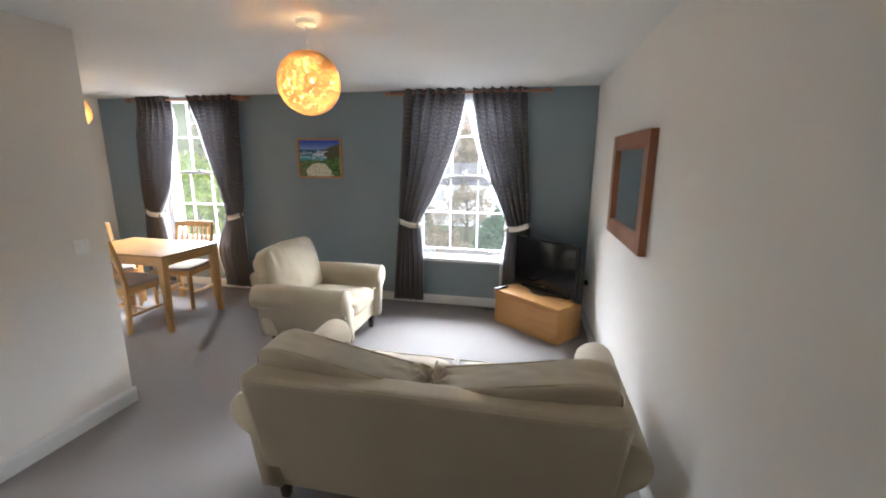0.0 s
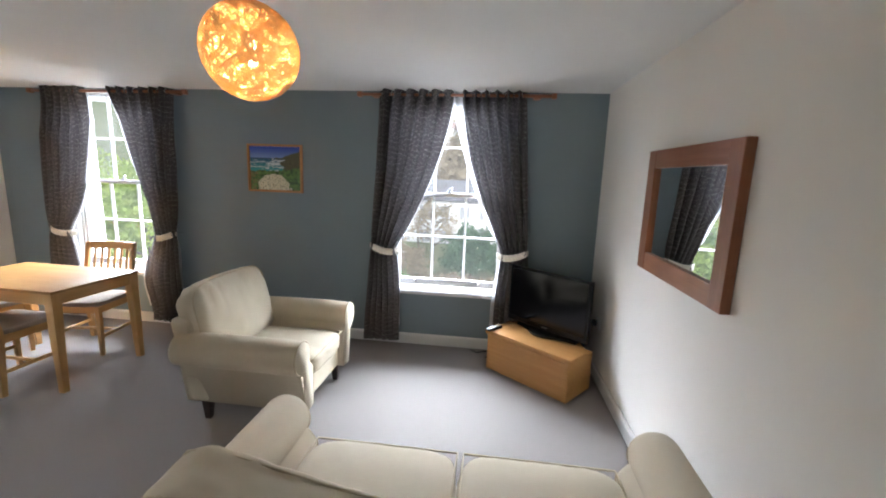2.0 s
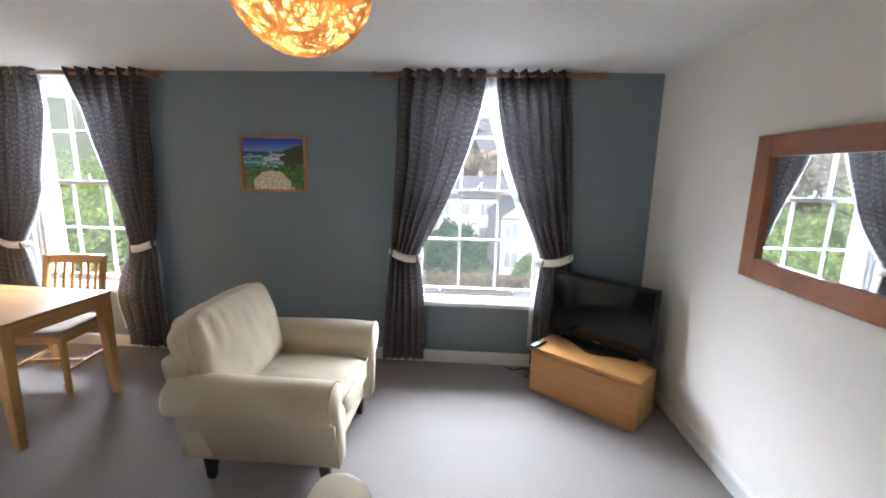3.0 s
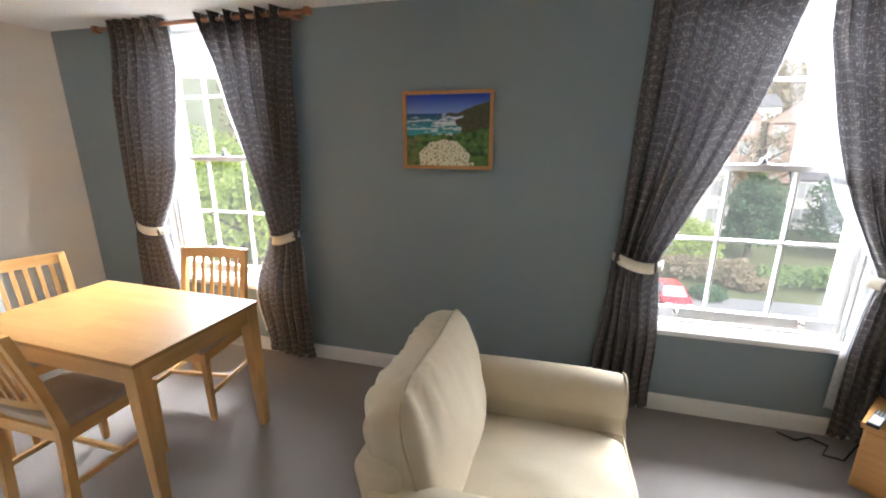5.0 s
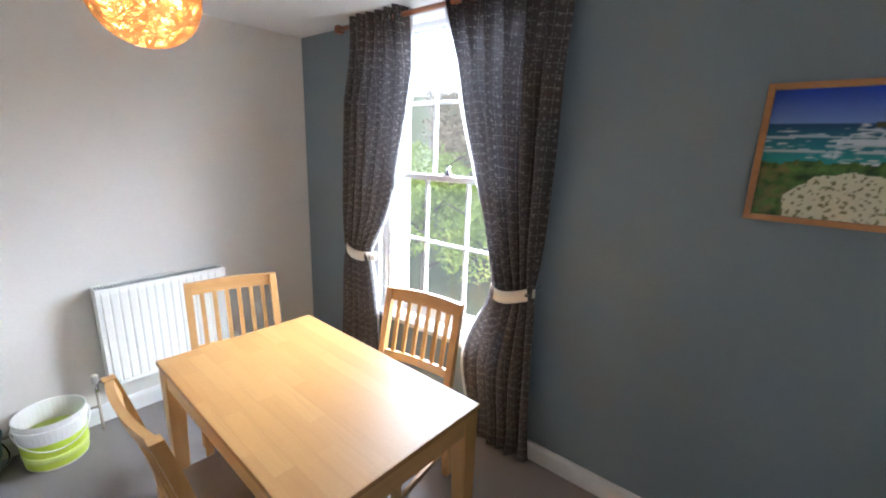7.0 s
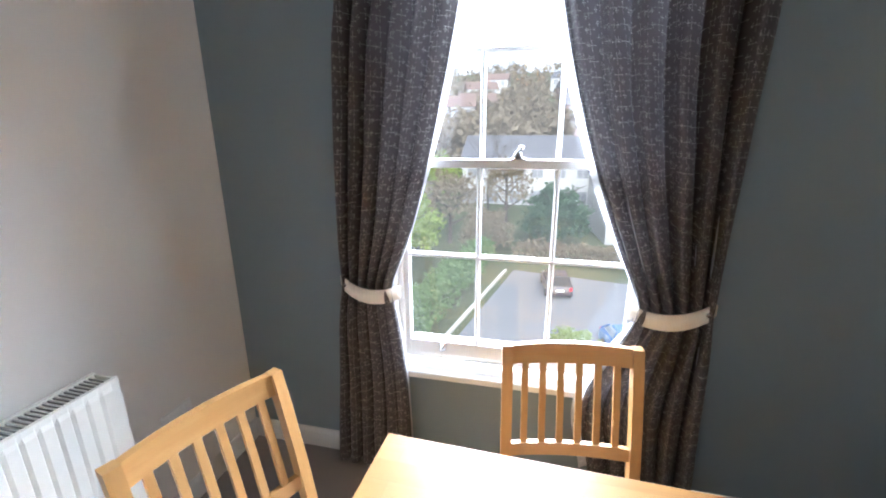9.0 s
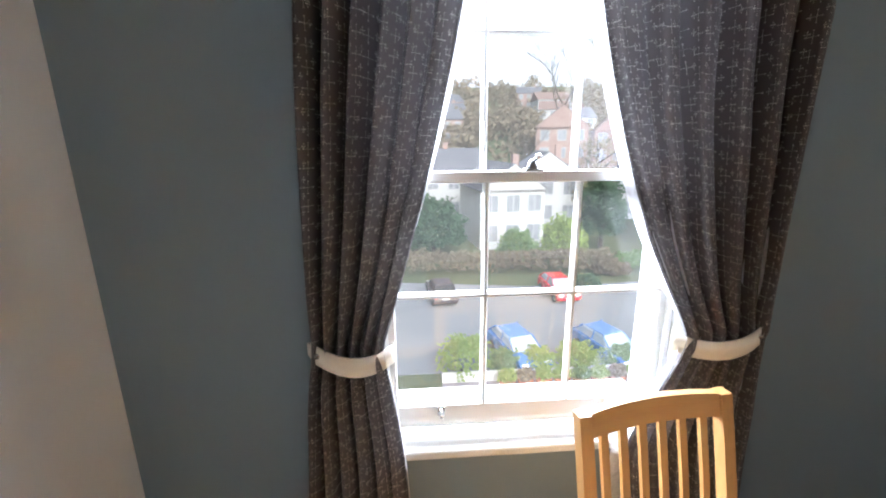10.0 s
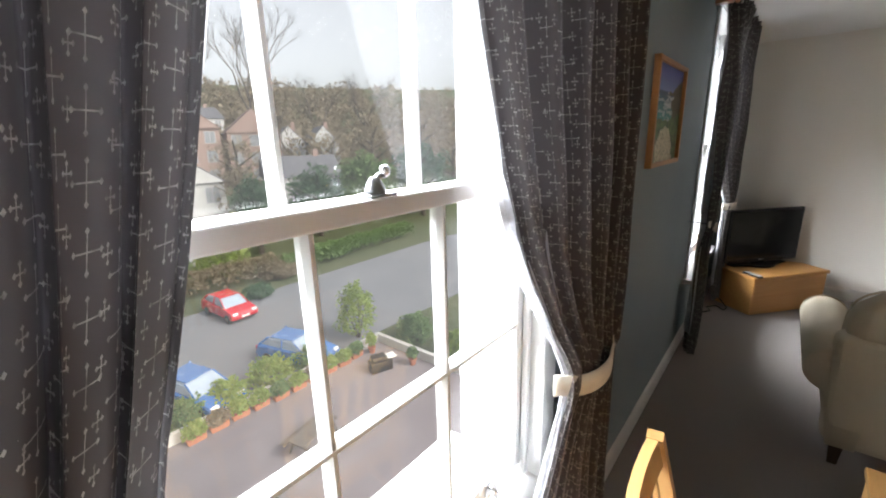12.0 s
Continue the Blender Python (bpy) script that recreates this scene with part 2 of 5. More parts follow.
GRILLE = plain("grey_radiator_grille", (0.36, 0.36, 0.35), (0.42, 0.42, 0.41), 0.4, 9, 90, 0.05, grit=0.1)
COPPER = plain("painted_pipe", (0.42, 0.36, 0.30), (0.5, 0.43, 0.36), 0.45, 9, 80, 0.05)
SCREEN = plain("black_screen_glass", (0.004, 0.004, 0.005), (0.006, 0.006, 0.007), 0.12, 4, 90, 0.0, grit=0.0)
BLACK = plain("black_gloss_plastic", (0.006, 0.006, 0.007), (0.010, 0.010, 0.011), 0.32, 5, 120, 0.03)
GREY_PLASTIC = plain("silver_grey_plastic", (0.30, 0.30, 0.31), (0.36, 0.36, 0.37), 0.4, 9, 120, 0.03)
WHITE_PLASTIC = plain("white_plastic", (0.78, 0.77, 0.74), (0.82, 0.81, 0.78), 0.35, 6, 90, 0.02, grit=0.02)
LIME = plain("lime_green_print", (0.50, 0.62, 0.035), (0.60, 0.72, 0.08), 0.35, 9, 70, 0.02, grit=0.05)
PALE_LIME = plain("pale_green_print", (0.58, 0.68, 0.16), (0.64, 0.73, 0.24), 0.35, 9, 70, 0.02, grit=0.04)
TEAL = plain("teal_plastic", (0.020, 0.105, 0.105), (0.030, 0.135, 0.132), 0.4, 6, 90, 0.05)
SHADE = thin_glow("amber_paper_twine", (0.72, 0.48, 0.23), 0.40, 0.8)
SHADE_IN = thin_glow("amber_paper_lining", (0.68, 0.47, 0.24), 0.36, 0.8)
BULB = glowing("lit_bulb", (1.0, 0.78, 0.45), 60)
CANVAS = painted_canvas("seascape_paint")
m_mirror, _n, _l, _p = nodes_of("silvered_mirror")
_p.inputs["Base Color"].default_value = (0.86, 0.88, 0.88, 1)
_p.inputs["Metallic"].default_value, _p.inputs["Roughness"].default_value = 1.0, 0.015
MIRROR = m_mirror
GLOSS_WHITE.node_tree.nodes["Principled BSDF"].inputs["Specular IOR Level"].default_value = 0.3
BLACK.node_tree.nodes["Principled BSDF"].inputs["Specular IOR Level"].default_value = 0.25
SCREEN.node_tree.nodes["Principled BSDF"].inputs["Specular IOR Level"].default_value = 0.25


# ---- mesh helpers ----
def part(name, bm, material, parent=None, label="", smooth=False):
    """Links a bmesh as one mesh object, under a thing or a part."""
    me = bpy.data.meshes.new(name)
    bmesh.ops.recalc_face_normals(bm, faces=bm.faces[:])
    bm.to_mesh(me)
    bm.free()
    me.materials.append(material)
    if smooth:
        me.polygons.foreach_set("use_smooth", [True] * len(me.polygons))
    ob = new(name, me)
    if parent is not None:
        ob.parent = parent
    if label:
        ob["label"] = label
    return ob


def thing(name, m, label, category, group="", kind=""):
    ob = new(name)
    ob.empty_display_size = 0.1
    ob.matrix_world = m
    return tagged(ob, label, category, group, kind)


def add_box(bm, lo, hi):
    x0, y0, z0 = lo
    x1, y1, z1 = hi
    v = [bm.verts.new(c) for c in ((x0, y0, z0), (x1, y0, z0), (x1, y1, z0), (x0, y1, z0), (x0, y0, z1), (x1, y0, z1), (x1, y1, z1), (x0, y1, z1))]
    for f in ((0, 3, 2, 1), (4, 5, 6, 7), (0, 1, 5, 4), (1, 2, 6, 5), (2, 3, 7, 6), (3, 0, 4, 7)):
        bm.faces.new([v[i] for i in f])
    return v


def block(lo, hi, bevel=0.0, seg=2):
    bm = bmesh.new()
    add_box(bm, lo, hi)
    if bevel:
        bmesh.ops.bevel(bm, geom=bm.edges[:], offset=bevel, segments=seg, affect="EDGES", profile=0.5)
    return bm


def add_tube(bm, pts, r, sides=8, closed=False, radii=None):
    """A tube along a line of points."""
    pts = [Vector(p) for p in pts]
    rings, count = [], len(pts)
    up = Vector((0, 0, 1))
    for i, p in enumerate(pts):
        a = pts[(i - 1) % count] if closed or i else p
        b = pts[(i + 1) % count] if closed or i < count - 1 else p
        d = (b - a).normalized()
        side = d.cross(up if abs(d.z) < 0.95 else Vector((1, 0, 0))).normalized()
        top = side.cross(d)
        rr = radii[i] if radii else r
        rings.append([bm.verts.new(p + (side * math.cos(2 * math.pi * k / sides) + top * math.sin(2 * math.pi * k / sides)) * rr) for k in range(sides)])
    for i in range(count if closed else count - 1):
        a, b = rings[i], rings[(i + 1) % count]
        for k in range(sides):
            bm.faces.new((a[k], a[(k + 1) % sides], b[(k + 1) % sides], b[k]))
    if not closed:
        bm.faces.new(rings[0][::-1])
        bm.faces.new(rings[-1])


def tube(pts, r, sides=8, closed=False, radii=None):
    bm = bmesh.new()
    add_tube(bm, pts, r, sides, closed, radii)
    return bm


def lathe(profile, sides=24, sx=1.0, sy=1.0):
    """A turned shape from (radius, height) pairs, ends capped."""
    bm = bmesh.new()
    rings = [[bm.verts.new((r * math.cos(2 * math.pi * k / sides) * sx, r * math.sin(2 * math.pi * k / sides) * sy, z)) for k in range(sides)] for r, z in profile]
    for a, b in zip(rings, rings[1:]):
        for k in range(sides):
            bm.faces.new((a[k], a[(k + 1) % sides], b[(k + 1) % sides], b[k]))
    bm.faces.new(rings[0][::-1])
    bm.faces.new(rings[-1])
    return bm


def prism(outline, z0, z1, bevel=0.0):
    """An upright solid over a plan outline."""
    bm = bmesh.new()
    lo, hi = [bm.verts.new((x, y, z0)) for x, y in outline], [bm.verts.new((x, y, z1)) for x, y in outline]
    bm.faces.new(lo[::-1])
    bm.faces.new(hi)
    for i in range(len(lo)):
        j = (i + 1) % len(lo)
        bm.faces.new((lo[i], lo[j], hi[j], hi[i]))
    if bevel:
        bmesh.ops.bevel(bm, geom=bm.edges[:], offset=bevel, segments=2, affect="EDGES")
    return bm


def pillow(hx, hy, hz, p=5.0, cuts=12, puff=0.0, wrinkle=0.006, seed=0, crown=0.0):
    """A plump cushion: a rounded box with its middle filled out and faint creases."""
    bm = bmesh.new()
    bmesh.ops.create_cube(bm, size=2.0)
    bmesh.ops.subdivide_edges(bm, edges=bm.edges[:], cuts=cuts, use_grid_fill=True)
    for v in bm.verts:
        c = v.co
        k = (abs(c.x) ** p + abs(c.y) ** p + abs(c.z) ** p) ** (-1 / p)
        q = c * k
        fill = 1 + puff * (1 - q.x ** 2) * (1 - q.y ** 2) - puff * 0.5 * max(abs(q.x), abs(q.y)) ** 4
        pos = Vector((q.x * hx, q.y * hy, q.z * hz * fill + (crown * (1 - q.x ** 2) if q.z > 0 else 0)))
        w = noise.noise(Vector((pos.x * 7 + seed, pos.y * 7, pos.z * 9))) + 0.6 * noise.noise(Vector((pos.x * 19, pos.y * 6 + seed, pos.z * 19)))
        v.co = pos + q.normalized() * w * wrinkle
    return bm


def moved(bm, m):
    bmesh.ops.transform(bm, matrix=m, verts=bm.verts[:])
    return bm


def join(*parts):
    bm = bmesh.new()
    for q in parts:
        me = bpy.data.meshes.new("joint")
        q.to_mesh(me)
        q.free()
        bm.from_mesh(me)
        bpy.data.meshes.remove(me)
    return bm


def setting(name, bm, material, label, category):
    return tagged(part(name, bm, material), label, category, kind="structure")


# ---- the rooms ----
CEIL, YW, XL, YS, YB = 2.345, 5.10, -4.39, 2.70, -0.9
XP = -1.584                                   # face of the partition beside the sofa
XR0, XR1, XR2 = 1.612, 1.656, 1.76              # the outer wall runs slightly askew
OPEN, ZS, ZT = 0.545, 0.53, 2.33              # half width, bottom and top of the window openings

floor = setting("floor", block((XL - 0.2, YB - 0.2, -0.2), (2.0, YW + 0.1, 0.0)), CARPET, "grey-brown cut pile carpet laid wall to wall", "carpet")
ceiling = setting("ceiling", block((XL - 0.2, YB - 0.2, CEIL), (2.0, YW + 0.30, CEIL + 0.2)), WHITE_CEIL, "flat white painted plaster ceiling", "ceiling")

bm = bmesh.new()
edges = [XL - 0.2, W1 - OPEN, W1 + OPEN, W2 - OPEN, W2 + OPEN, 2.0]
for i in range(5):
    if i % 2 == 0:
        add_box(bm, (edges[i], YW, 0), (edges[i + 1], YW + 0.30, CEIL))
    else:
        add_box(bm, (edges[i], YW, 0), (edges[i + 1], YW + 0.30, ZS - 0.02))
        add_box(bm, (edges[i], YW, ZT), (edges[i + 1], YW + 0.30, CEIL))
setting("wall_north", bm, SLATE_WALL, "slate blue-grey painted wall with two sash windows", "wall")
setting("wall_west", block((XL - 0.2, YS - 0.12, 0), (XL, YW, CEIL)), CREAM_WALL, "warm cream painted wall behind the radiator", "wall")
setting("wall_east", prism([(XR0, YW), (XR1, 1.68), (XR2, YB), (2.0, YB), (2.0, YW)], 0, CEIL), CREAM_WALL, "warm cream painted wall with a slight return", "wall")
DY0, DY1, DZ = 1.05, 1.85, 2.02                # unseen doorway, added to hold the fill lamp
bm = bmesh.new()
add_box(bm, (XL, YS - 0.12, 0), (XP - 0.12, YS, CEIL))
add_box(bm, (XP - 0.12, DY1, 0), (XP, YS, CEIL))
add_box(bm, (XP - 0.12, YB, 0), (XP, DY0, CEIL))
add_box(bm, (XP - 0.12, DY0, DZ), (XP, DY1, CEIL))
setting("wall_partition", bm, CREAM_WALL, "warm cream painted partition wall ending in a corner", "wall")
# unseen hall, added to close the space behind the fill lamp
setting("wall_added_hall_west", block((-3.42, YB, 0), (-3.30, YS - 0.12, CEIL)), CREAM_WALL, "plain cream painted wall closing the unseen added hall", "wall")
setting("wall_added_hall_south", block((-3.42, YB - 0.15, 0), (XP - 0.12, YB, CEIL)), CREAM_WALL, "plain cream painted end wall of the unseen added hall", "wall")
setting("trim", join(block((XP - 0.123, DY0 - 0.005, 0), (XP + 0.014, DY0 + 0.02, DZ), 0.003), block((XP - 0.123, DY1 - 0.02, 0), (XP + 0.014, DY1 + 0.005, DZ), 0.003),
        block((XP - 0.123, DY0 - 0.005, DZ - 0.02), (XP + 0.014, DY1 + 0.005, DZ + 0.005), 0.003)), GLOSS_WHITE, "white gloss lining of an unseen added doorway", "door frame")
setting("wall_south", block((XP - 0.12, YB - 0.15, 0), (2.0, YB, CEIL)), CREAM_WALL, "plain cream painted wall closing the room", "wall")


def skirting(name, a, b, inward, label):
    """A board with a rounded top along the foot of a wall from a to b; inward points into the room."""
    a, b, n = Vector((*a, 0)), Vector((*b, 0)), Vector((*inward, 0)).normalized()
    prof = [(0, 0), (0.018, 0), (0.018, 0.082), (0.014, 0.094), (0.008, 0.102), (0, 0.104)]
    bm = bmesh.new()
    rings = [[bm.verts.new(p + n * (d - 0.002) + Vector((0, 0, z))) for d, z in prof] for p in (a, b)]
    for k in range(len(prof)):
        j = (k + 1) % len(prof)
        bm.faces.new((rings[0][k], rings[0][j], rings[1][j], rings[1][k]))
    bm.faces.new(rings[0][::-1])
    bm.faces.new(rings[1])
    return setting(name, bm, GLOSS_WHITE, label, "skirting board")


skirting("baseboard", (XL + 0.016, YW), (XR0, YW), (0, -1), "white gloss skirting board under the windows")
skirting("baseboard", (XL, YS + 0.016), (XL, YW), (1, 0), "white gloss skirting board below the radiator")
skirting("baseboard", (XR0, YW - 0.016), (XR1, 1.68), (-1, -0.028), "white gloss skirting board along the mirror wall")
skirting("baseboard", (XR1, 1.66), (XR2, YB), (-1, -0.04), "white gloss skirting board beside the entrance")
skirting("baseboard", (XP, YB), (XP, DY0 - 0.006), (1, 0), "white gloss skirting board beside the added doorway")
skirting("baseboard", (XP, DY1 + 0.006), (XP, YS + 0.016), (1, 0), "white gloss skirting board round the partition")
skirting("baseboard", (XP, YS), (XL + 0.016, YS), (0, 1), "white gloss skirting board of the dining corner")


# ---- windows ----
def sash_bars(parent, x_half, z0, z1, zmid, y, rails):
    """Stiles, rails and glazing bars of one sash, and its six panes."""
    lo, hi = rails
    for s in (-1, 1):
        part("stile", block((s * x_half - 0.024, y - 0.02, z0 - lo), (s * x_half + 0.024, y + 0.02, z1 + hi), 0.004), GLOSS_WHITE, parent).location.x = s * 0.024
    part("rail", block((-x_half, y - 0.021, z0 - lo), (x_half, y + 0.019, z0), 0.004), GLOSS_WHITE, parent)
    part("rail", block((-x_half, y - 0.021, z1), (x_half, y + 0.019, z1 + hi), 0.004), GLOSS_WHITE, parent)

    def bar(a, b):
        bm = bmesh.new()
        d = Vector(b) - Vector(a)
        across = Vector((0, 0, 1)) if abs(d.x) > abs(d.z) else Vector((1, 0, 0))
        prof = [(-0.004, -0.018), (0.004, -0.018), (0.010, -0.004), (0.010, 0.012), (-0.010, 0.012), (-0.010, -0.004)]
        rings = [[bm.verts.new(Vector(p) + across * u + Vector((0, v, 0))) for u, v in prof] for p in (a, b)]
        for k in range(6):
            bm.faces.new((rings[0][k], rings[0][(k + 1) % 6], rings[1][(k + 1) % 6], rings[1][k]))
        bm.faces.new(rings[0][::-1])
        bm.faces.new(rings[1])
        part("glazing_bar", bm, GLOSS_WHITE, parent)

    third = 2 * x_half / 3
    for k in (1, 2):
        bar((-x_half + k * third, y, z0), (-x_half + k * third, y, z1))
    bar((-x_half, y - 0.001, zmid), (x_half, y - 0.001, zmid))
    for i in range(3):
        for a, b in ((z0, zmid), (zmid, z1)):
            g = part("pane", block((-x_half + i * third + 0.006, y + 0.001, a + 0.006), (-x_half + (i + 1) * third - 0.006, y + 0.004, b - 0.006)), GLASS, parent)
            g.visible_shadow = False


def sash_window(name, cx):
    root = thing(name, pose(cx, 0, 0), "white painted timber sash window, twelve panes, closed", "window", kind="structure")
    part("window_frame", join(
        block((-OPEN - 0.035, YW - 0.014, ZS + 0.015), (-0.502, YW + 0.17, ZT), 0.004), block((0.502, YW - 0.014, ZS + 0.015), (OPEN + 0.035, YW + 0.17, ZT), 0.004),
        block((-0.502, YW - 0.012, 2.315), (0.502, YW + 0.17, ZT + 0.006), 0.003)), GLOSS_WHITE, root)
    for s in (-1, 1):
        part("staff_bead", block((s * 0.490 - 0.010, YW + 0.029, ZS + 0.02), (s * 0.490 + 0.010, YW + 0.047, 2.315), 0.004), GLOSS_WHITE, root)
        part("outer_reveal", block((s * 0.5405 - 0.0095, YW + 0.172, ZS), (s * 0.5405 + 0.0095, YW + 0.31, ZT), 0.002), GLOSS_WHITE, root)
    part("window_sill", block((-0.60, YW - 0.06, ZS - 0.018), (0.60, YW + 0.085, ZS + 0.014), 0.008, 3), GLOSS_WHITE, root, "deep white gloss window board")
    sb = block((-0.535, YW + 0.086, ZS - 0.018), (0.535, YW + 0.37, ZS + 0.03))
    for v in sb.verts:
        if v.co.y > YW + 0.2:
            v.co.z -= 0.05
    part("outer_sill", sb, GLOSS_WHITE, root)
    low = new("lower_sash")
    low.parent = root
    sash_bars(low, 0.4575, 0.645, 1.430, 1.055, YW + 0.070, (0.067, 0.035))
    up = new("upper_sash")
    up.parent = root
    sash_bars(up, 0.4575, 1.462, 2.285, 1.877, YW + 0.130, (0.034, 0.030))
    # fastener on the meeting rails
    fast = part("sash_fastener", join(block((-0.03, YW + 0.055, 1.465), (0.03, YW + 0.095, 1.471), 0.002),
                moved(lathe([(0.019, 0.0), (0.018, 0.008), (0.013, 0.020), (0.007, 0.028)], 16), pose(-0.004, YW + 0.075, 1.470)),
                tube([(-0.004, YW + 0.075, 1.492), (0.004, YW + 0.07, 1.500), (0.010, YW + 0.063, 1.502)], 0.006, 8)),
                FASTENER, root, "small chrome sash fastener", True)
    part("knob", moved(lathe([(0.003, 0), (0.008, 0.004), (0.010, 0.011), (0.007, 0.018), (0.001, 0.020)], 12), pose(0.010, YW + 0.063, 1.498)), CHROME, fast, smooth=True)
    for x in (-0.305, 0.305):
        part("sash_lift", join(block((x - 0.014, YW + 0.043, 0.605), (x + 0.014, YW + 0.0495, 0.647), 0.002),
             tube([(x, YW + 0.043, 0.638), (x, YW + 0.025, 0.635), (x, YW + 0.017, 0.625), (x, YW + 0.021, 0.617)], 0.006, 8, radii=[0.007, 0.006, 0.006, 0.007])), CHROME, root, "chrome hook sash lift", True)
    return root


sash_window("window_1", W1)
sash_window("window_2", W2)


# ---- curtains ----
YR, ZR, TIE = 4.998, 2.300, 0.965


def curtain(label, outer, inner, folds, seed, turn=0.05, bulge=0.015):
    """One tied-back curtain. outer, inner: the plan x of its edges at the top, the tie and the hem."""
    root = thing("curtain", pose(0, 0, 0), label, "curtain", "tied-back curtains at the windows")
    side = 1 if inner[0] > outer[0] else -1

    def place(u, z, back):
        if z >= TIE:
            s = (2.345 - z) / (2.345 - TIE)
            xo, xi = outer[0] + (outer[1] - outer[0]) * s, inner[0] + (inner[1] - inner[0]) * s ** 1.6
            amp = 0.074 - 0.010 * s
        else:
            s = (TIE - z) / (TIE - 0.10)
            xo, xi = outer[1] + (outer[2] - outer[1]) * s ** 0.7, inner[1] + (inner[2] - inner[1]) * s ** 0.9 + side * bulge * math.sin(math.pi * min(1, s)) ** 2
            amp = 0.050 + 0.008 * s
        pinch = math.exp(-((z - TIE) / 0.10) ** 2)
        if u > 1:                                       # the turned-back edge that shows the lining
            up = (z - TIE) / (2.345 - TIE)
            u = 1 + (u - 1) * (turn * (0.35 + 0.65 * up) if up > 0 else 0.05) * (1 - math.exp(-((z - TIE) / 0.20) ** 2)) / 0.1
        drift = 0.35 * noise.noise(Vector((u * 2.3 + seed, z * 0.9, seed))) * min(1, (2.345 - z) * 1.5)
        ph = 2 * math.pi * (folds * u + drift * (1 - 0.5 * pinch)) + 0.6
        fall = min(1, (2.345 - z) * 2.2)
        # round pleats with narrow creases between them, smoother towards the leading edge
        w = (1 - fall) * math.sin(ph) + fall * (1 - 2 * abs(math.sin(ph / 2)) ** 0.6)
        amp *= 1 - 0.62 * max(0, min(1, (u - 0.5) / 0.4)) * fall * (1 - 0.6 * pinch)
        uneven = 0.75 + 0.35 * noise.noise(Vector((u * 5 + seed, 3.1, z * 0.5)))
        y = YR + amp * (0.6 if back else 1.0) * (1 - 0.25 * pinch) * w * uneven + 0.010 * noise.noise(Vector((u * 9, z * 3, seed))) - 0.012 * pinch
        lean = 0.010 * math.cos(ph) * (1 - pinch)
        y += 0.075 * u ** 3 * min(1, max(0, (z - TIE + 0.05) / 0.35)) * min(1, (2.345 - z) / 0.3)
        return (xo + (xi - xo) * u + lean, y + back, z)

    def sheet(back, u0, u1, z0, nu, nz):
        bm = bmesh.new()
        uv = bm.loops.layers.uv.new("UVMap")
        grid, src = [], {}
        for j in range(nz + 1):
            z = z0 + (2.345 - 0.006 - z0) * j / nz
            row = []
            for i in range(nu + 1):
                u = u0 + (u1 - u0) * i / nu
                zz = z + (0.005 * math.sin(2 * math.pi * folds * u) - 0.01 * noise.noise(Vector((u * 4, seed, 0)))) * max(0, 1 - (z - z0) * 4)
                v = bm.verts.new(place(u, zz, back))
                src[v] = (u * 1.25 * side + seed * 0.13, zz)
                row.append(v)
            grid.append(row)
        for j in range(nz):
            for i in range(nu):
                f = bm.faces.new((grid[j][i], grid[j][i + 1], grid[j + 1][i + 1], grid[j + 1][i]))
                for lp in f.loops:
                    lp[uv].uv = src[lp.vert]
        return bm

    part("cloth", sheet(0.0, 0, 1, 0.065, 150, 64), CURTAIN, root, smooth=True)
    part("lining", sheet(0.024, 0.04, 1.1, 0.065 + 2.274 * 4 / 64, 165, 60), LINING, root, "white curtain lining", True)
    count = 8
    for k in range(count):                              # metal eyelets where the cloth crosses the pole
        u = (k + 0.5) / count
        x = outer[0] + (inner[0] - outer[0]) * u
        ring = [(x, YR + 0.024 * math.cos(a), ZR + 0.024 * math.sin(a)) for a in [2 * math.pi * q / 16 for q in range(16)]]
        part("eyelet", tube(ring, 0.005, 6, True), CHROME, root, smooth=True)
    # tieback: a stiff band round the front, buttoned to the wall
    xo, xi = outer[1] - side * 0.005, inner[1] + side * 0.028
    pts = []
    for k in range(19):
        a = k / 18
        x = xo + (xi - xo) * a
        y = YR + 0.03 - 0.088 * math.sin(math.pi * min(1, 0.12 + a * 0.92)) ** 0.6
        pts.append(Vector((x, y, TIE + 0.012 - 0.055 * math.sin(a * math.pi * 0.62))))
    bm = bmesh.new()
    rows = []
    for k, q in enumerate(pts):
        h = 0.030 * (1 if 1 < k else (0.62 + 0.25 * k))
        out = Vector((0, -1, 0)) if 2 < k < 15 else Vector((-side * 0.6 if k < 9 else side * 0.6, -0.8, 0))
        rows.append([bm.verts.new(q + Vector((0, 0, dz * h)) + out * dy) for dz, dy in ((-1, 0), (1, 0), (1, 0.006), (-1, 0.006))])
    for a, b in zip(rows, rows[1:]):
        for k in range(4):
            bm.faces.new((a[k], a[(k + 1) % 4], b[(k + 1) % 4], b[k]))
    bm.faces.new(rows[0][::-1])
    bm.faces.new(rows[-1])
    band = part("tieback", bm, BAND, root, "stiff cream cloth tieback", True)
    part("button", moved(lathe([(0.004, 0), (0.009, 0.0), (0.009, 0.003), (0.004, 0.006)], 14), Matrix.Translation(pts[2] + Vector((0, -0.008, 0))) @ pose(0, 0, 0, 90)), CHROME, band, "small metal stud", True)
    part("hook", tube([pts[0] + Vector((0, 0.01, 0)), pts[0] + Vector((side * 0.02, 0.04, 0)), (pts[0].x + side * 0.03, YW + 0.002, pts[0].z)], 0.004, 6), CHROME, band)
    return root


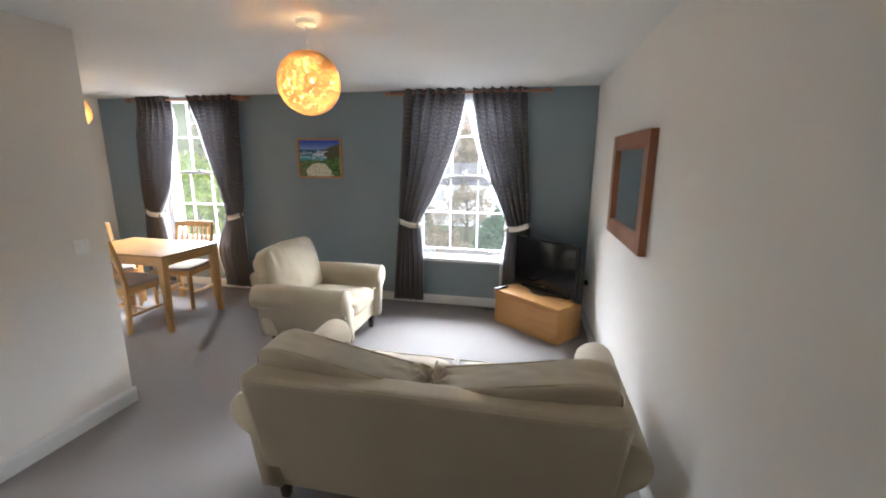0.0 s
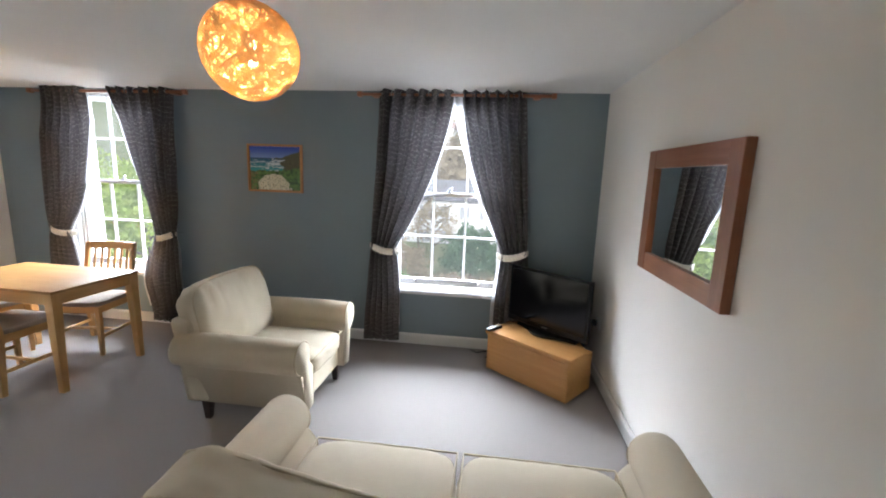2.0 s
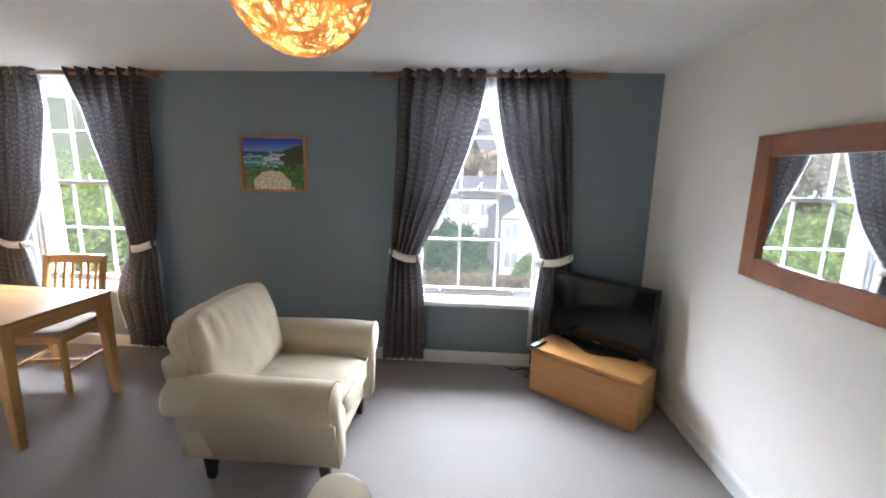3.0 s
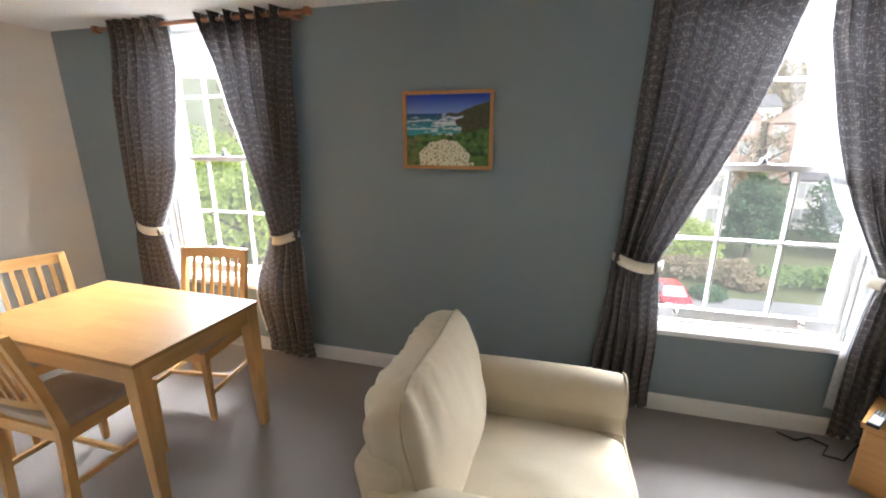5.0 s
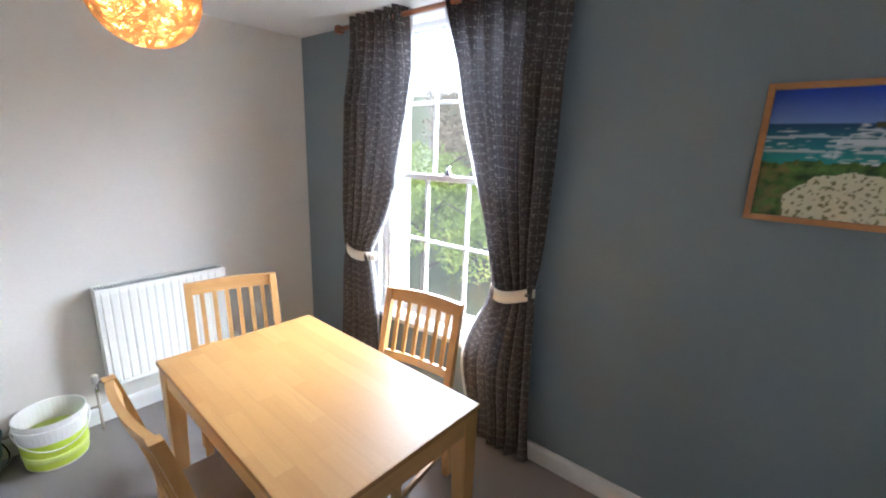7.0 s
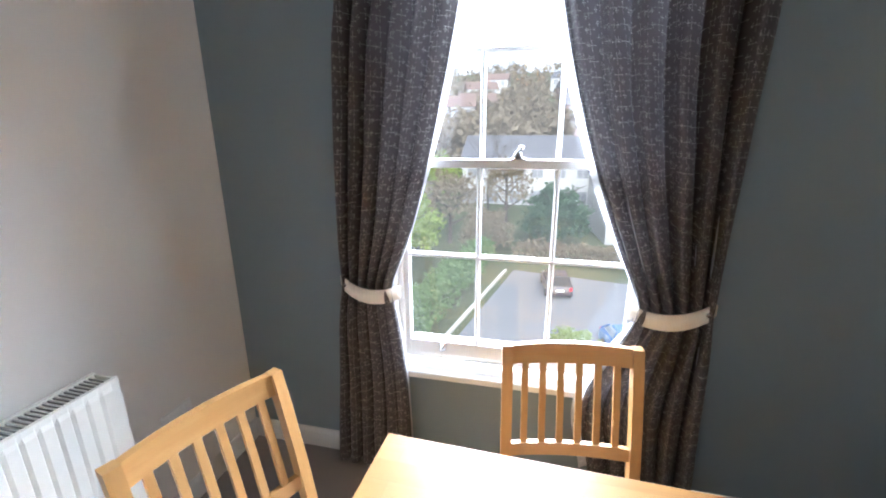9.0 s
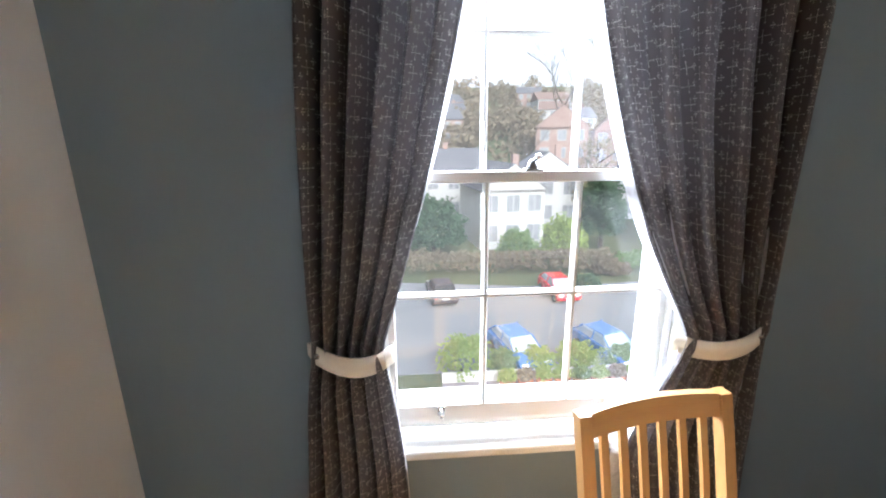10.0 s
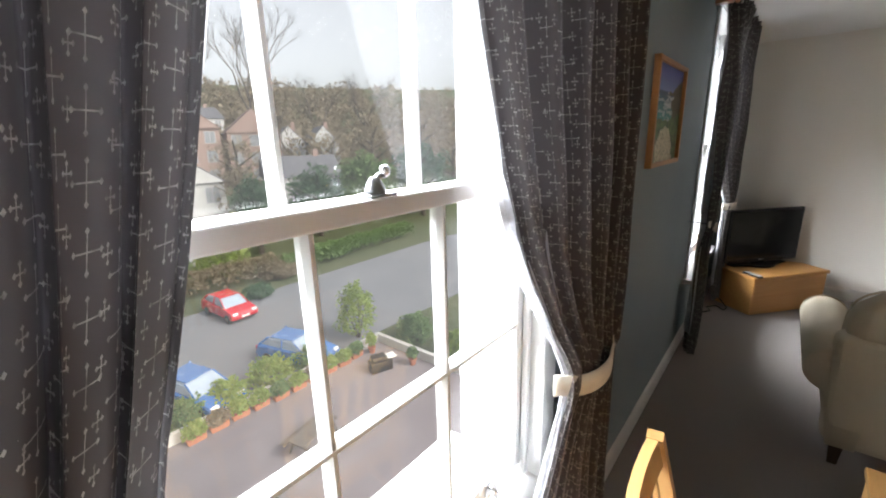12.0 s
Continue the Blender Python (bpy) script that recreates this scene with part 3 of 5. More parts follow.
LAB = "dark grey-brown curtain with pale crosses, tied back"
curtain(LAB + ", radiator side", (-3.70, -3.755, -3.84), (-3.262, -3.548, -3.48), 6, 1.0, 0.09)
curtain(LAB + ", by the table", (-2.325, -2.366, -2.33), (-2.985, -2.60, -2.72), 6, 2.0, 0.05, 0.10)
curtain(LAB + ", by the armchair", (-0.35, -0.405, -0.475), (0.30, -0.175, -0.135), 6, 3.0)
curtain(LAB + ", by the television", (0.915, 1.015, 1.06), (0.372, 0.78, 0.74), 6, 4.0, 0.17)


def curtain_pole(x0, x1):
    root = thing("curtain_pole", pose(0, YR, ZR), "red-brown wooden curtain pole with square ends", "curtain pole", "curtain poles")
    part("pole", tube([(x0, 0, 0), (x1, 0, 0)], 0.0135, 14), ROD_WOOD, root, smooth=True)
    for s, x in ((-1, x0), (1, x1)):
        part("finial", block((min(x, x + s * 0.03) - 0.005, -0.022, -0.022), (max(x, x + s * 0.03) + 0.005, 0.022, 0.022), 0.006), ROD_WOOD, root)
        part("bracket", block((x - s * 0.12 - 0.03, 0.0135, -0.016), (x - s * 0.12 + 0.03, YW - YR + 0.002, 0.016), 0.003), ROD_WOOD, root)
    return root


curtain_pole(-3.80, -2.20)
curtain_pole(-0.50, 1.13)


# ---- seats ----
def upholstered(name, m, label, W, D, seats, seed, back_h=0.70):
    """A rolled-arm seat; local x across, y towards the front, with loose cushions."""
    root = thing(name, m, label, "sofa" if seats > 1 else "armchair")
    hw, hd = W / 2, D / 2
    base = part("base", block((-hw + 0.07, -hd + 0.03, 0.14), (hw - 0.07, hd - 0.05, 0.31), 0.02, 3), CREAM_CLOTH, root)
    bk = block((-hw, -0.075, 0.0), (hw, 0.075, back_h - 0.145), 0.040, 4)
    for v in bk.verts:
        t = v.co.z / back_h
        v.co.y += -0.10 * t + 0.03
        v.co.x *= 0.92 + 0.08 * t
    part("back_frame", moved(bk, pose(0, -hd + 0.075, 0.145)), CREAM_CLOTH, root, smooth=False)
    for s in (-1, 1):
        # scrolled arm: an inner panel and a fat roll along its top
        prof = []
        for k in range(21):
            a = radians(-60 + 270 * k / 20)
            prof.append((0.105 * math.cos(a), 0.105 * math.sin(a)))
        cx, cz = hw - 0.025, 0.515
        line = [(cx + px, cz + pz) for px, pz in prof]
        line += [(hw - 0.165, 0.40), (hw - 0.16, 0.145), (hw - 0.055, 0.145), (hw - 0.012, 0.40)]
        bm = bmesh.new()
        ys = [-hd + 0.015, -hd + 0.03, -hd + 0.35, 0.0, hd - 0.16, hd - 0.03, hd - 0.012, hd]
        rings = []
        for i, y in enumerate(ys):
            k = 0.95 if i in (0, len(ys) - 1) else (0.975 if i in (1, len(ys) - 2) else 1.0)
            rings.append([bm.verts.new((s * (cx + (px - cx) * k), y, cz + (pz - cz) * (k if pz > 0.3 else 1) + 0.012 * noise.noise(Vector((y * 4, px * 5, seed))))) for px, pz in line])
        for a, b in zip(rings, rings[1:]):
            for k in range(len(line)):
                j = (k + 1) % len(line)
                bm.faces.new((a[k], a[j], b[j], b[k]))
        bm.faces.new(rings[0][::-1])
        bm.faces.new(rings[-1])
        arm = part("arm", bm, CREAM_CLOTH, root, smooth=True)
        loop = [(s * (cx + (px - cx) * 0.962), hd - 0.004, cz + (pz - cz) * (0.962 if pz > 0.3 else 1)) for px, pz in line]
        part("piping", tube(loop, 0.005, 5, True), PIPING, arm, smooth=True)
        for yy in (-hd + 0.12, hd - 0.09):
            leg = block((-0.030, -0.030, 0.0), (0.030, 0.030, 0.150), 0.005)
            for v in leg.verts:
                if v.co.z < 0.075:                       # tapers to the floor
                    v.co.x, v.co.y = v.co.x * 0.62, v.co.y * 0.62
            part("foot", moved(leg, pose(s * (hw - 0.105), yy, 0)), FOOT_WOOD, root, "dark tapered wooden foot")
    inner = hw - 0.155
    each = 2 * inner / seats
    for i in range(seats):
        x = -inner + each * (i + 0.5)
        sc = part("seat_cushion", moved(pillow(each / 2 - 0.002, hd - 0.07, 0.075, 6, 18, 0.18, 0.007, seed + i), pose(x, 0.07, 0.375)), CREAM_CLOTH, root, smooth=True)
        edge = [(x + sx * (each / 2 - 0.014), 0.07 + sy * (hd - 0.084), 0.375 + 0.055) for sx, sy in ((-1, -1), (1, -1), (1, 1), (-1, 1))]
        fine = []
        for a, b in zip(edge, edge[1:] + edge[:1]):
            fine += [tuple(a[q] + (b[q] - a[q]) * k / 10 for q in range(3)) for k in range(10)]
        part("piping", tube(fine, 0.005, 5, True), PIPING, sc, smooth=True)
        wide = (2 * (hw - 0.035)) / seats
        bx = (i + 0.5 - seats / 2) * wide
        deep = 0.105 if seats > 1 else 0.108
        high = 0.205 if seats > 1 else 0.255
        cush = pillow(wide / 2 - 0.003, high, deep, 10.0 if seats > 1 else 5.5, 26, 0.06 if seats > 1 else 0.22, 0.012, seed + 7 + i, 0.0)
        inward = 1 if i == 0 else -1                     # the side that meets the other cushion

        def slump(px, py):
            if py <= 0:
                return 0.0
            t = px / (wide / 2)
            drop = 0.012 * abs(t) ** 5 * (py / high) if seats > 1 else 0.040 * abs(t) ** 5 * (py / high)
            sag = max(0, (t * inward + 0.7) / 1.7)               # both slump towards the middle
            tip = max(0, (t * inward - 0.78) / 0.22)
            return drop + ((0.125 * sag ** 1.5 - 0.035 * tip) * (py / high) if seats > 1 else 0)

        for v in cush.verts:
            v.co.y -= slump(v.co.x, v.co.y)
            if seats == 1 and v.co.y > 0:
                v.co.z *= 1 - 0.22 * (v.co.y / high) ** 2
            v.co.z += 0.016 * math.sin(v.co.x * 6 + seed + i)
            if seats > 1:                                # crumpled corner where the two cushions meet
                near = max(0, v.co.x * inward / (wide / 2) - 0.55) / 0.45
                v.co.z += 0.055 * near * noise.noise(Vector((v.co.x * 30, v.co.y * 22, seed)))
                v.co.y += 0.04 * near * noise.noise(Vector((v.co.x * 26, v.co.z * 30, seed + 3)))
            else:                                        # gathers along the top edge
                v.co.z += 0.019 * max(0, v.co.y / high) ** 1.2 * math.sin(v.co.x * 88 + 3 * math.sin(v.co.x * 9)) * (0.6 + noise.noise(Vector((v.co.x * 6, v.co.y * 4, 2))))
        tilt = pose(bx, -hd + (0.17 if seats > 1 else 0.095), 0.625 if seats > 1 else 0.648, 98 if seats > 1 else 104, 0, 0)
        bc = part("back_cushion", moved(cush, tilt), CREAM_CLOTH, root, "plump loose back cushion, creased", True)
        for lay in ((-0.075, 0.080) if seats > 1 else (-0.06,)):
            seam = []
            pw = 10.0 if seats > 1 else 5.5
            for k in range(64):
                a = 2 * math.pi * k / 64
                cx2, sy2 = math.cos(a), math.sin(a)
                kk = (abs(cx2) ** pw + abs(sy2) ** pw) ** (-1 / pw)
                px, py = cx2 * kk * (wide / 2 - 0.006), sy2 * kk * (high - 0.005)
                py -= slump(px, py)
                seam.append(tilt @ Vector((px, py, lay + 0.016 * math.sin(px * 6 + seed + i))))
            part("piping", tube(seam, 0.005, 5, True), PIPING, bc, smooth=True)
    return root


upholstered("sofa", pose(0.618, 2.52, 0, 0, 0, 0), "cream two-seat sofa with rolled arms, beside the cream wall", 1.64, 0.90, 2, 1.0, 0.735)
upholstered("armchair", pose(-0.795, 3.945, 0, 0, 0, -90), "cream rolled-arm armchair with a loose back cushion", 0.86, 0.82, 1, 5.0)


# ---- dining table and chairs ----
def dining_table():
    root = thing("dining_table", pose(-2.806, 4.053, 0, 0, 0, -1.8), "rectangular light beech dining table with tapered legs", "table")
    hx, hy = 0.558, 0.344
    part("tabletop", block((-hx, -hy, 0.730), (hx, hy, 0.750), 0.003), TABLE_TOP, root, "varnished light beech stave top, slightly worn")
    for s in (-1, 1):
        part("apron", block((-hx + 0.07, s * (hy - 0.022) - 0.009, 0.648), (hx - 0.07, s * (hy - 0.022) + 0.009, 0.730), 0.002), BEECH_X, root)
        part("apron", block((s * (hx - 0.022) - 0.009, -hy + 0.07, 0.648), (s * (hx - 0.022) + 0.009, hy - 0.07, 0.730), 0.002), BEECH_Y, root)
        for q in (-1, 1):
            bm = block((-0.035, -0.035, 0), (0.035, 0.035, 0.730), 0.004)
            for v in bm.verts:
                if v.co.z < 0.4:
                    v.co.x = v.co.x * 0.62 + s * 0.010
                    v.co.y = v.co.y * 0.62 + q * 0.010
            part("leg", moved(bm, pose(s * (hx - 0.040), q * (hy - 0.040), 0)), BEECH_Z, root)


dining_table()


def dining_chair():
    """Faces local +y; the back's top edge stands over y = 0."""
    root = thing("dining_chair", pose(0, 0, 0), "light beech slat-back dining chair with a beige padded seat", "chair", "dining chairs at the table")
    w = 0.205

    def spine(z):                       # the back posts: upright below the seat, leaning away above
        return 0.085 - 0.10 * max(0, (z - 0.44) / 0.47) ** 1.25 + (-0.03 * (1 - z / 0.44) if z < 0.44 else 0)

    for s in (-1, 1):
        bm = bmesh.new()
        rings = []
        for k in range(13):
            z = 0.905 * k / 12
            y, t = spine(z), 0.017 if z > 0.5 else 0.019
            rings.append([bm.verts.new((s * w + dx * 0.017, y + dy * t, z)) for dx, dy in ((-1, -1), (1, -1), (1, 1), (-1, 1))])
        for a, b in zip(rings, rings[1:]):
            for k in range(4):
                bm.faces.new((a[k], a[(k + 1) % 4], b[(k + 1) % 4], b[k]))
        bm.faces.new(rings[0][::-1])
        bm.faces.new(rings[-1])
        part("back_post", bm, BEECH_Z, root)
        leg = block((-0.019, -0.019, 0), (0.019, 0.019, 0.430), 0.003)
        for v in leg.verts:
            if v.co.z < 0.2:
                v.co.x *= 0.75
                v.co.y *= 0.75
        part("front_leg", moved(leg, pose(s * (w - 0.002), 0.475, 0)), BEECH_Z, root)
        part("side_rail", block((s * w - 0.010, 0.10, 0.375), (s * w + 0.010, 0.458, 0.432), 0.002), BEECH_Y, root)
        part("stretcher", block((s * w - 0.009, 0.075, 0.155), (s * w + 0.009, 0.462, 0.182), 0.003), BEECH_Y, root)
    part("cross_stretcher", block((-w + 0.008, 0.275, 0.157), (w - 0.008, 0.297, 0.180), 0.003), BEECH_X, root)
    part("front_rail", block((-w + 0.015, 0.465, 0.375), (w - 0.015, 0.485, 0.432), 0.002), BEECH_X, root)
    part("rear_rail", block((-w + 0.015, 0.076, 0.375), (w - 0.015, 0.096, 0.432), 0.002), BEECH_X, root)

    def bowed(z0, z1, t, bow, name):
        bm = bmesh.new()
        rings = []
        for k in range(15):
            x = -w + 0.014 + (2 * w - 0.028) * k / 14
            b = -bow * (1 - (x / w) ** 2)
            crown = 0.005 * (1 - (x / w) ** 2) if name == "top_rail" else 0
            rings.append([bm.verts.new((x, spine(z) + b + dy * t, z + (crown if z == z1 else 0))) for dy, z in ((-1, z0), (1, z0), (1, z1), (-1, z1))])
        for a, b in zip(rings, rings[1:]):
            for k in range(4):
                bm.faces.new((a[k], a[(k + 1) % 4], b[(k + 1) % 4], b[k]))
        bm.faces.new(rings[0][::-1])
        bm.faces.new(rings[-1])
        return part(name, bm, BEECH_X, root)

    bowed(0.845, 0.903, 0.011, 0.022, "top_rail")
    bowed(0.545, 0.585, 0.009, 0.018, "lower_rail")
    for k in range(6):
        x = -w + 2 * w * (k + 1) / 7
        bm = bmesh.new()
        rings = []
        for j in range(7):
            z = 0.575 + 0.28 * j / 6
            y = spine(z) - 0.020 * (1 - (x / w) ** 2)
            rings.append([bm.verts.new((x + dx * 0.0105, y + dy * 0.006, z)) for dx, dy in ((-1, -1), (1, -1), (1, 1), (-1, 1))])
        for a, b in zip(rings, rings[1:]):
            for q in range(4):
                bm.faces.new((a[q], a[(q + 1) % 4], b[(q + 1) % 4], b[q]))
        part("slat", bm, BEECH_Z, root)
    part("seat", moved(pillow(w + 0.012, 0.205, 0.026, 7, 10, 0.25, 0.002, 3), pose(0, 0.292, 0.450)), SEAT_CLOTH, root, "beige cloth padded seat", True)
    return root


chair = dining_chair()
chair.matrix_world = pose(-2.825, 3.535, 0, 0, 0, 0)
copy_thing(chair, pose(-2.842, 4.735, 0, 0, 0, 188.4))
copy_thing(chair, pose(-3.742, 4.205, 0, 0, 0, -106.5))


# ---- television corner ----
def tv_unit():
    root = thing("tv_unit", pose(1.005, 4.470, 0, 0, 0, -39.4), "low light oak corner television unit", "cabinet")
    part("body", block((-0.385, 0.0, 0.0), (0.385, 0.36, 0.312), 0.004), OAK_X, root)
    top = prism([(-0.40, -0.012), (0.40, -0.012), (0.40, 0.24), (0.24, 0.40), (-0.30, 0.40), (-0.40, 0.32)], 0.314, 0.345, 0.004)
    part("top", top, OAK_X, root)
    part("front_panel", block((-0.378, -0.006, 0.012), (0.378, 0.0, 0.304), 0.002), OAK_X, root)
    return root


tv_unit()


def television():
    root = thing("television", pose(1.180, 4.715, 0.345, 0, 0, -41.2), "black flat-screen television, switched off, on its stand", "television")
    cur = [(-0.29, 0.06)]
    for k in range(25):
        x = -0.29 + 0.58 * k / 24
        cur.append((x, 0.0 - 0.115 * math.exp(-(x / 0.15) ** 2)))
    cur.append((0.29, 0.06))
    part("stand_foot", prism(cur, 0.0, 0.016, 0.003), BLACK, root)
    part("stand_neck", block((-0.06, 0.0, 0.012), (0.06, 0.035, 0.09), 0.006), BLACK, root)
    body = part("casing", block((-0.387, -0.012, 0.034), (0.387, 0.032, 0.528), 0.008, 3), BLACK, root)
    part("screen", block((-0.364, -0.0145, 0.078), (0.364, -0.0118, 0.508)), SCREEN, body, "dark glossy screen")
    part("rear_hump", block((-0.25, 0.032, 0.10), (0.25, 0.075, 0.42), 0.02), BLACK, body)
    part("maker_mark", block((-0.028, -0.0135, 0.052), (0.028, -0.0118, 0.059)), GREY_PLASTIC, body)
    return root


television()


def remote_control():
    root = thing("remote_control", pose(0.760, 4.735, 0.346, 0, 0, 48), "silver and black remote control on the television unit", "remote control")
    part("case", block((-0.085, -0.023, 0), (0.085, 0.023, 0.018), 0.006, 3), BLACK, root)
    part("face", block((-0.075, -0.019, 0.0175), (0.02, 0.019, 0.0195), 0.001), GREY_PLASTIC, root)
    for i in range(5):
        for j in range(3):
            part("button", block((0.028 + i * 0.010, -0.016 + j * 0.012, 0.0175), (0.035 + i * 0.010, -0.008 + j * 0.012, 0.0205), 0.001), GREY_PLASTIC, root)


remote_control()
wire = tube([(0.55, 5.04, 0.006), (0.62, 4.99, 0.006), (0.70, 5.03, 0.008), (0.75, 4.96, 0.02), (0.70, 4.90, 0.006), (0.78, 4.88, 0.006), (0.86, 4.95, 0.05), (0.95, 5.0, 0.10), (1.05, 5.02, 0.2)], 0.005, 6)
tagged(part("power_cable", wire, BLACK, smooth=True), "black cable looping over the carpet behind the television", "cable")


def wall_socket(m, label, plug):
    root = thing("wall_socket", m, label, "socket", "wall sockets")
    part("plate", block((-0.073, -0.009, -0.043), (0.073, 0, 0.043), 0.004), WHITE_PLASTIC, root)
    for s in (-1, 1):
        part("rocker", block((s * 0.036 - 0.006, -0.012, 0.015), (s * 0.036 + 0.006, -0.008, 0.032), 0.002), WHITE_PLASTIC, root)
        if plug and s < 0:
            part("plug", block((s * 0.036 - 0.024, -0.045, -0.035), (s * 0.036 + 0.024, -0.009, 0.010), 0.006), BLACK, root)
    return root


wall_socket(pose(1.6155, 4.74, 0.467, 0, 0, -90), "white double wall socket with a black plug", True)
wall_socket(pose(XL, 4.66, 0.44, 0, 0, 90), "white double wall socket beside the radiator", False)


def light_switch():
    root = thing("light_switch", pose(XP, 2.545, 1.12, 0, 0, 90), "white square light switch on the cream partition", "light switch")
    part("plate", block((-0.043, -0.008, -0.043), (0.043, 0, 0.043), 0.004), WHITE_PLASTIC, root)
    part("rocker", block((-0.006, -0.012, -0.012), (0.006, -0.007, 0.012), 0.002), WHITE_PLASTIC, root)


light_switch()


# ---- mirror and picture ----
def wall_mirror():
    root = thing("wall_mirror", pose(1.6325, 3.462, 1.466, 0, 0, 0.737), "rectangular mirror in a broad red-brown wooden frame", "mirror")
    hy, hz, b, d = 0.463, 0.338, 0.098, 0.040
    for s in (-1, 1):
        part("frame_rail", block((-d, -hy + b - 0.002, s * (hz - b / 2) - b / 2), (0, hy - b + 0.002, s * (hz - b / 2) + b / 2), 0.003), MIRROR_WOOD_Y, root)
        part("frame_stile", block((-d - 0.0015, s * (hy - b / 2) - b / 2, -hz), (0, s * (hy - b / 2) + b / 2, hz), 0.003), MIRROR_WOOD_Z, root)
    part("mirror_glass", block((-d + 0.018, -hy + b - 0.004, -hz + b - 0.004), (-0.004, hy - b + 0.004, hz - b + 0.004)), MIRROR, root, "clear silvered glass")


wall_mirror()


def seascape(u, v):
    """Paint at (u, v) of the canvas: sky, sea with surf, headland, leaves, a bank of white flowers."""
    f = lambda a, b, s=0.0: noise.noise(Vector((u * a, v * b, s)))
    horizon = 0.735
    sky_c = Vector((0.010, 0.050, 0.42)).lerp(Vector((0.17, 0.27, 0.60)), max(0, min(1, (1 - v) / 0.25)) ** 1.5)
    sea = Vector((0.010, 0.055, 0.16)).lerp(Vector((0.03, 0.30, 0.33)), max(0, min(1, (horizon - v) / 0.27)))
    col = sky_c if v > horizon else sea
    if v <= horizon:
        surf = f(5, 26, 2) + 0.7 * f(16, 60, 4) + (0.28 if u > 0.35 and v < 0.70 else -0.05) - abs(v - 0.60) * 1.6
        for crest, left, right in ((0.635, -1, 2), (0.575, 0.30, 2), (0.525, -1, 0.36), (0.53, 0.45, 0.95)):
            run = abs(v - crest - 0.012 * f(5, 1, crest * 90)) - 0.009 - 0.006 * f(11, 3, crest * 70)
            if run < 0 and left < u < right:             # breakers rolling in
                surf = 0.30
        if surf > 0.12:
            col = col.lerp(Vector((0.62, 0.68, 0.72)), min(1, (surf - 0.12) * 4))
    ridge = 0.74 + 0.16 * max(0, u - 0.62) / 0.38 + 0.03 * f(9, 1, 6)
    coast = 0.60 + 0.35 * (0.98 - u) + 0.10 * f(8, 8, 7)
    if u > 0.48 and v < ridge and (v > 0.70 and u > 0.5 or u > 0.66 + 0.10 * f(9, 12, 8)) and v > 0.35:
        col = Vector((0.050, 0.040, 0.024)).lerp(Vector((0.09, 0.10, 0.04)), 0.5 + 0.5 * f(22, 22, 9))
    leaf_top = 0.46 + 0.07 * f(6, 3, 11) + 0.03 * f(25, 9, 12) + 0.10 * max(0, u - 0.5)
    if v < leaf_top:
        col = Vector((0.016, 0.055, 0.014)).lerp(Vector((0.12, 0.24, 0.05)), max(0, min(1, 0.5 + 0.8 * f(14, 14, 13) + 0.4 * f(40, 40, 14))))
        if u < 0.2:
            col = col.lerp(Vector((0.20, 0.17, 0.06)), max(0, 0.4 + f(20, 20, 15)))
    bank = ((u - 0.46) / 0.30) ** 2 + ((v - 0.10) / 0.27) ** 2 + 0.18 * f(9, 9, 16)
    if bank < 1 or (v < 0.06 and 0.2 < u < 0.82):
        spot = f(38, 30, 17) + 0.5 * f(70, 60, 18)
        col = Vector((0.70, 0.66, 0.48)) if spot > -0.22 else Vector((0.20, 0.19, 0.07))
        col = col.lerp(Vector((0.75, 0.72, 0.58)), max(0, min(1, f(50, 50, 19) * 1.5)))
    return col


def framed_picture():
    root = thing("framed_picture", pose(-1.374, YW, 1.6365), "seascape painting with white flowers in a thin wooden frame", "painting")
    hx, hz, b = 0.272, 0.222, 0.020
    for s in (-1, 1):
        part("frame_rail", block((-hx, -0.026, s * (hz - b / 2) - b / 2), (hx, 0, s * (hz - b / 2) + b / 2), 0.003), PICTURE_WOOD, root)
        part("frame_stile", block((s * (hx - b / 2) - b / 2, -0.0275, -hz), (s * (hx - b / 2) + b / 2, -0.001, hz), 0.003), PICTURE_WOOD, root)
    nx, nz = 120, 96
    bm = bmesh.new()
    lay = bm.loops.layers.float_color.new("paint")
    x0, z0 = hx - b + 0.003, hz - b + 0.003
    g = [[bm.verts.new((-x0 + 2 * x0 * i / nx, -0.012, -z0 + 2 * z0 * j / nz)) for i in range(nx + 1)] for j in range(nz + 1)]
    tone = {}
    for j in range(nz + 1):
        for i in range(nx + 1):
            tone[g[j][i]] = (*seascape(i / nx, j / nz), 1)
    for j in range(nz):
        for i in range(nx):
            f = bm.faces.new((g[j][i], g[j][i + 1], g[j + 1][i + 1], g[j + 1][i]))
            for lp in f.loops:
                lp[lay] = tone[lp.vert]
    part("canvas", bm, CANVAS, root, "painted view of surf, headland and flowers")
    part("backing", block((-x0, -0.010, -z0), (x0, -0.001, z0)), PICTURE_WOOD, root)


framed_picture()


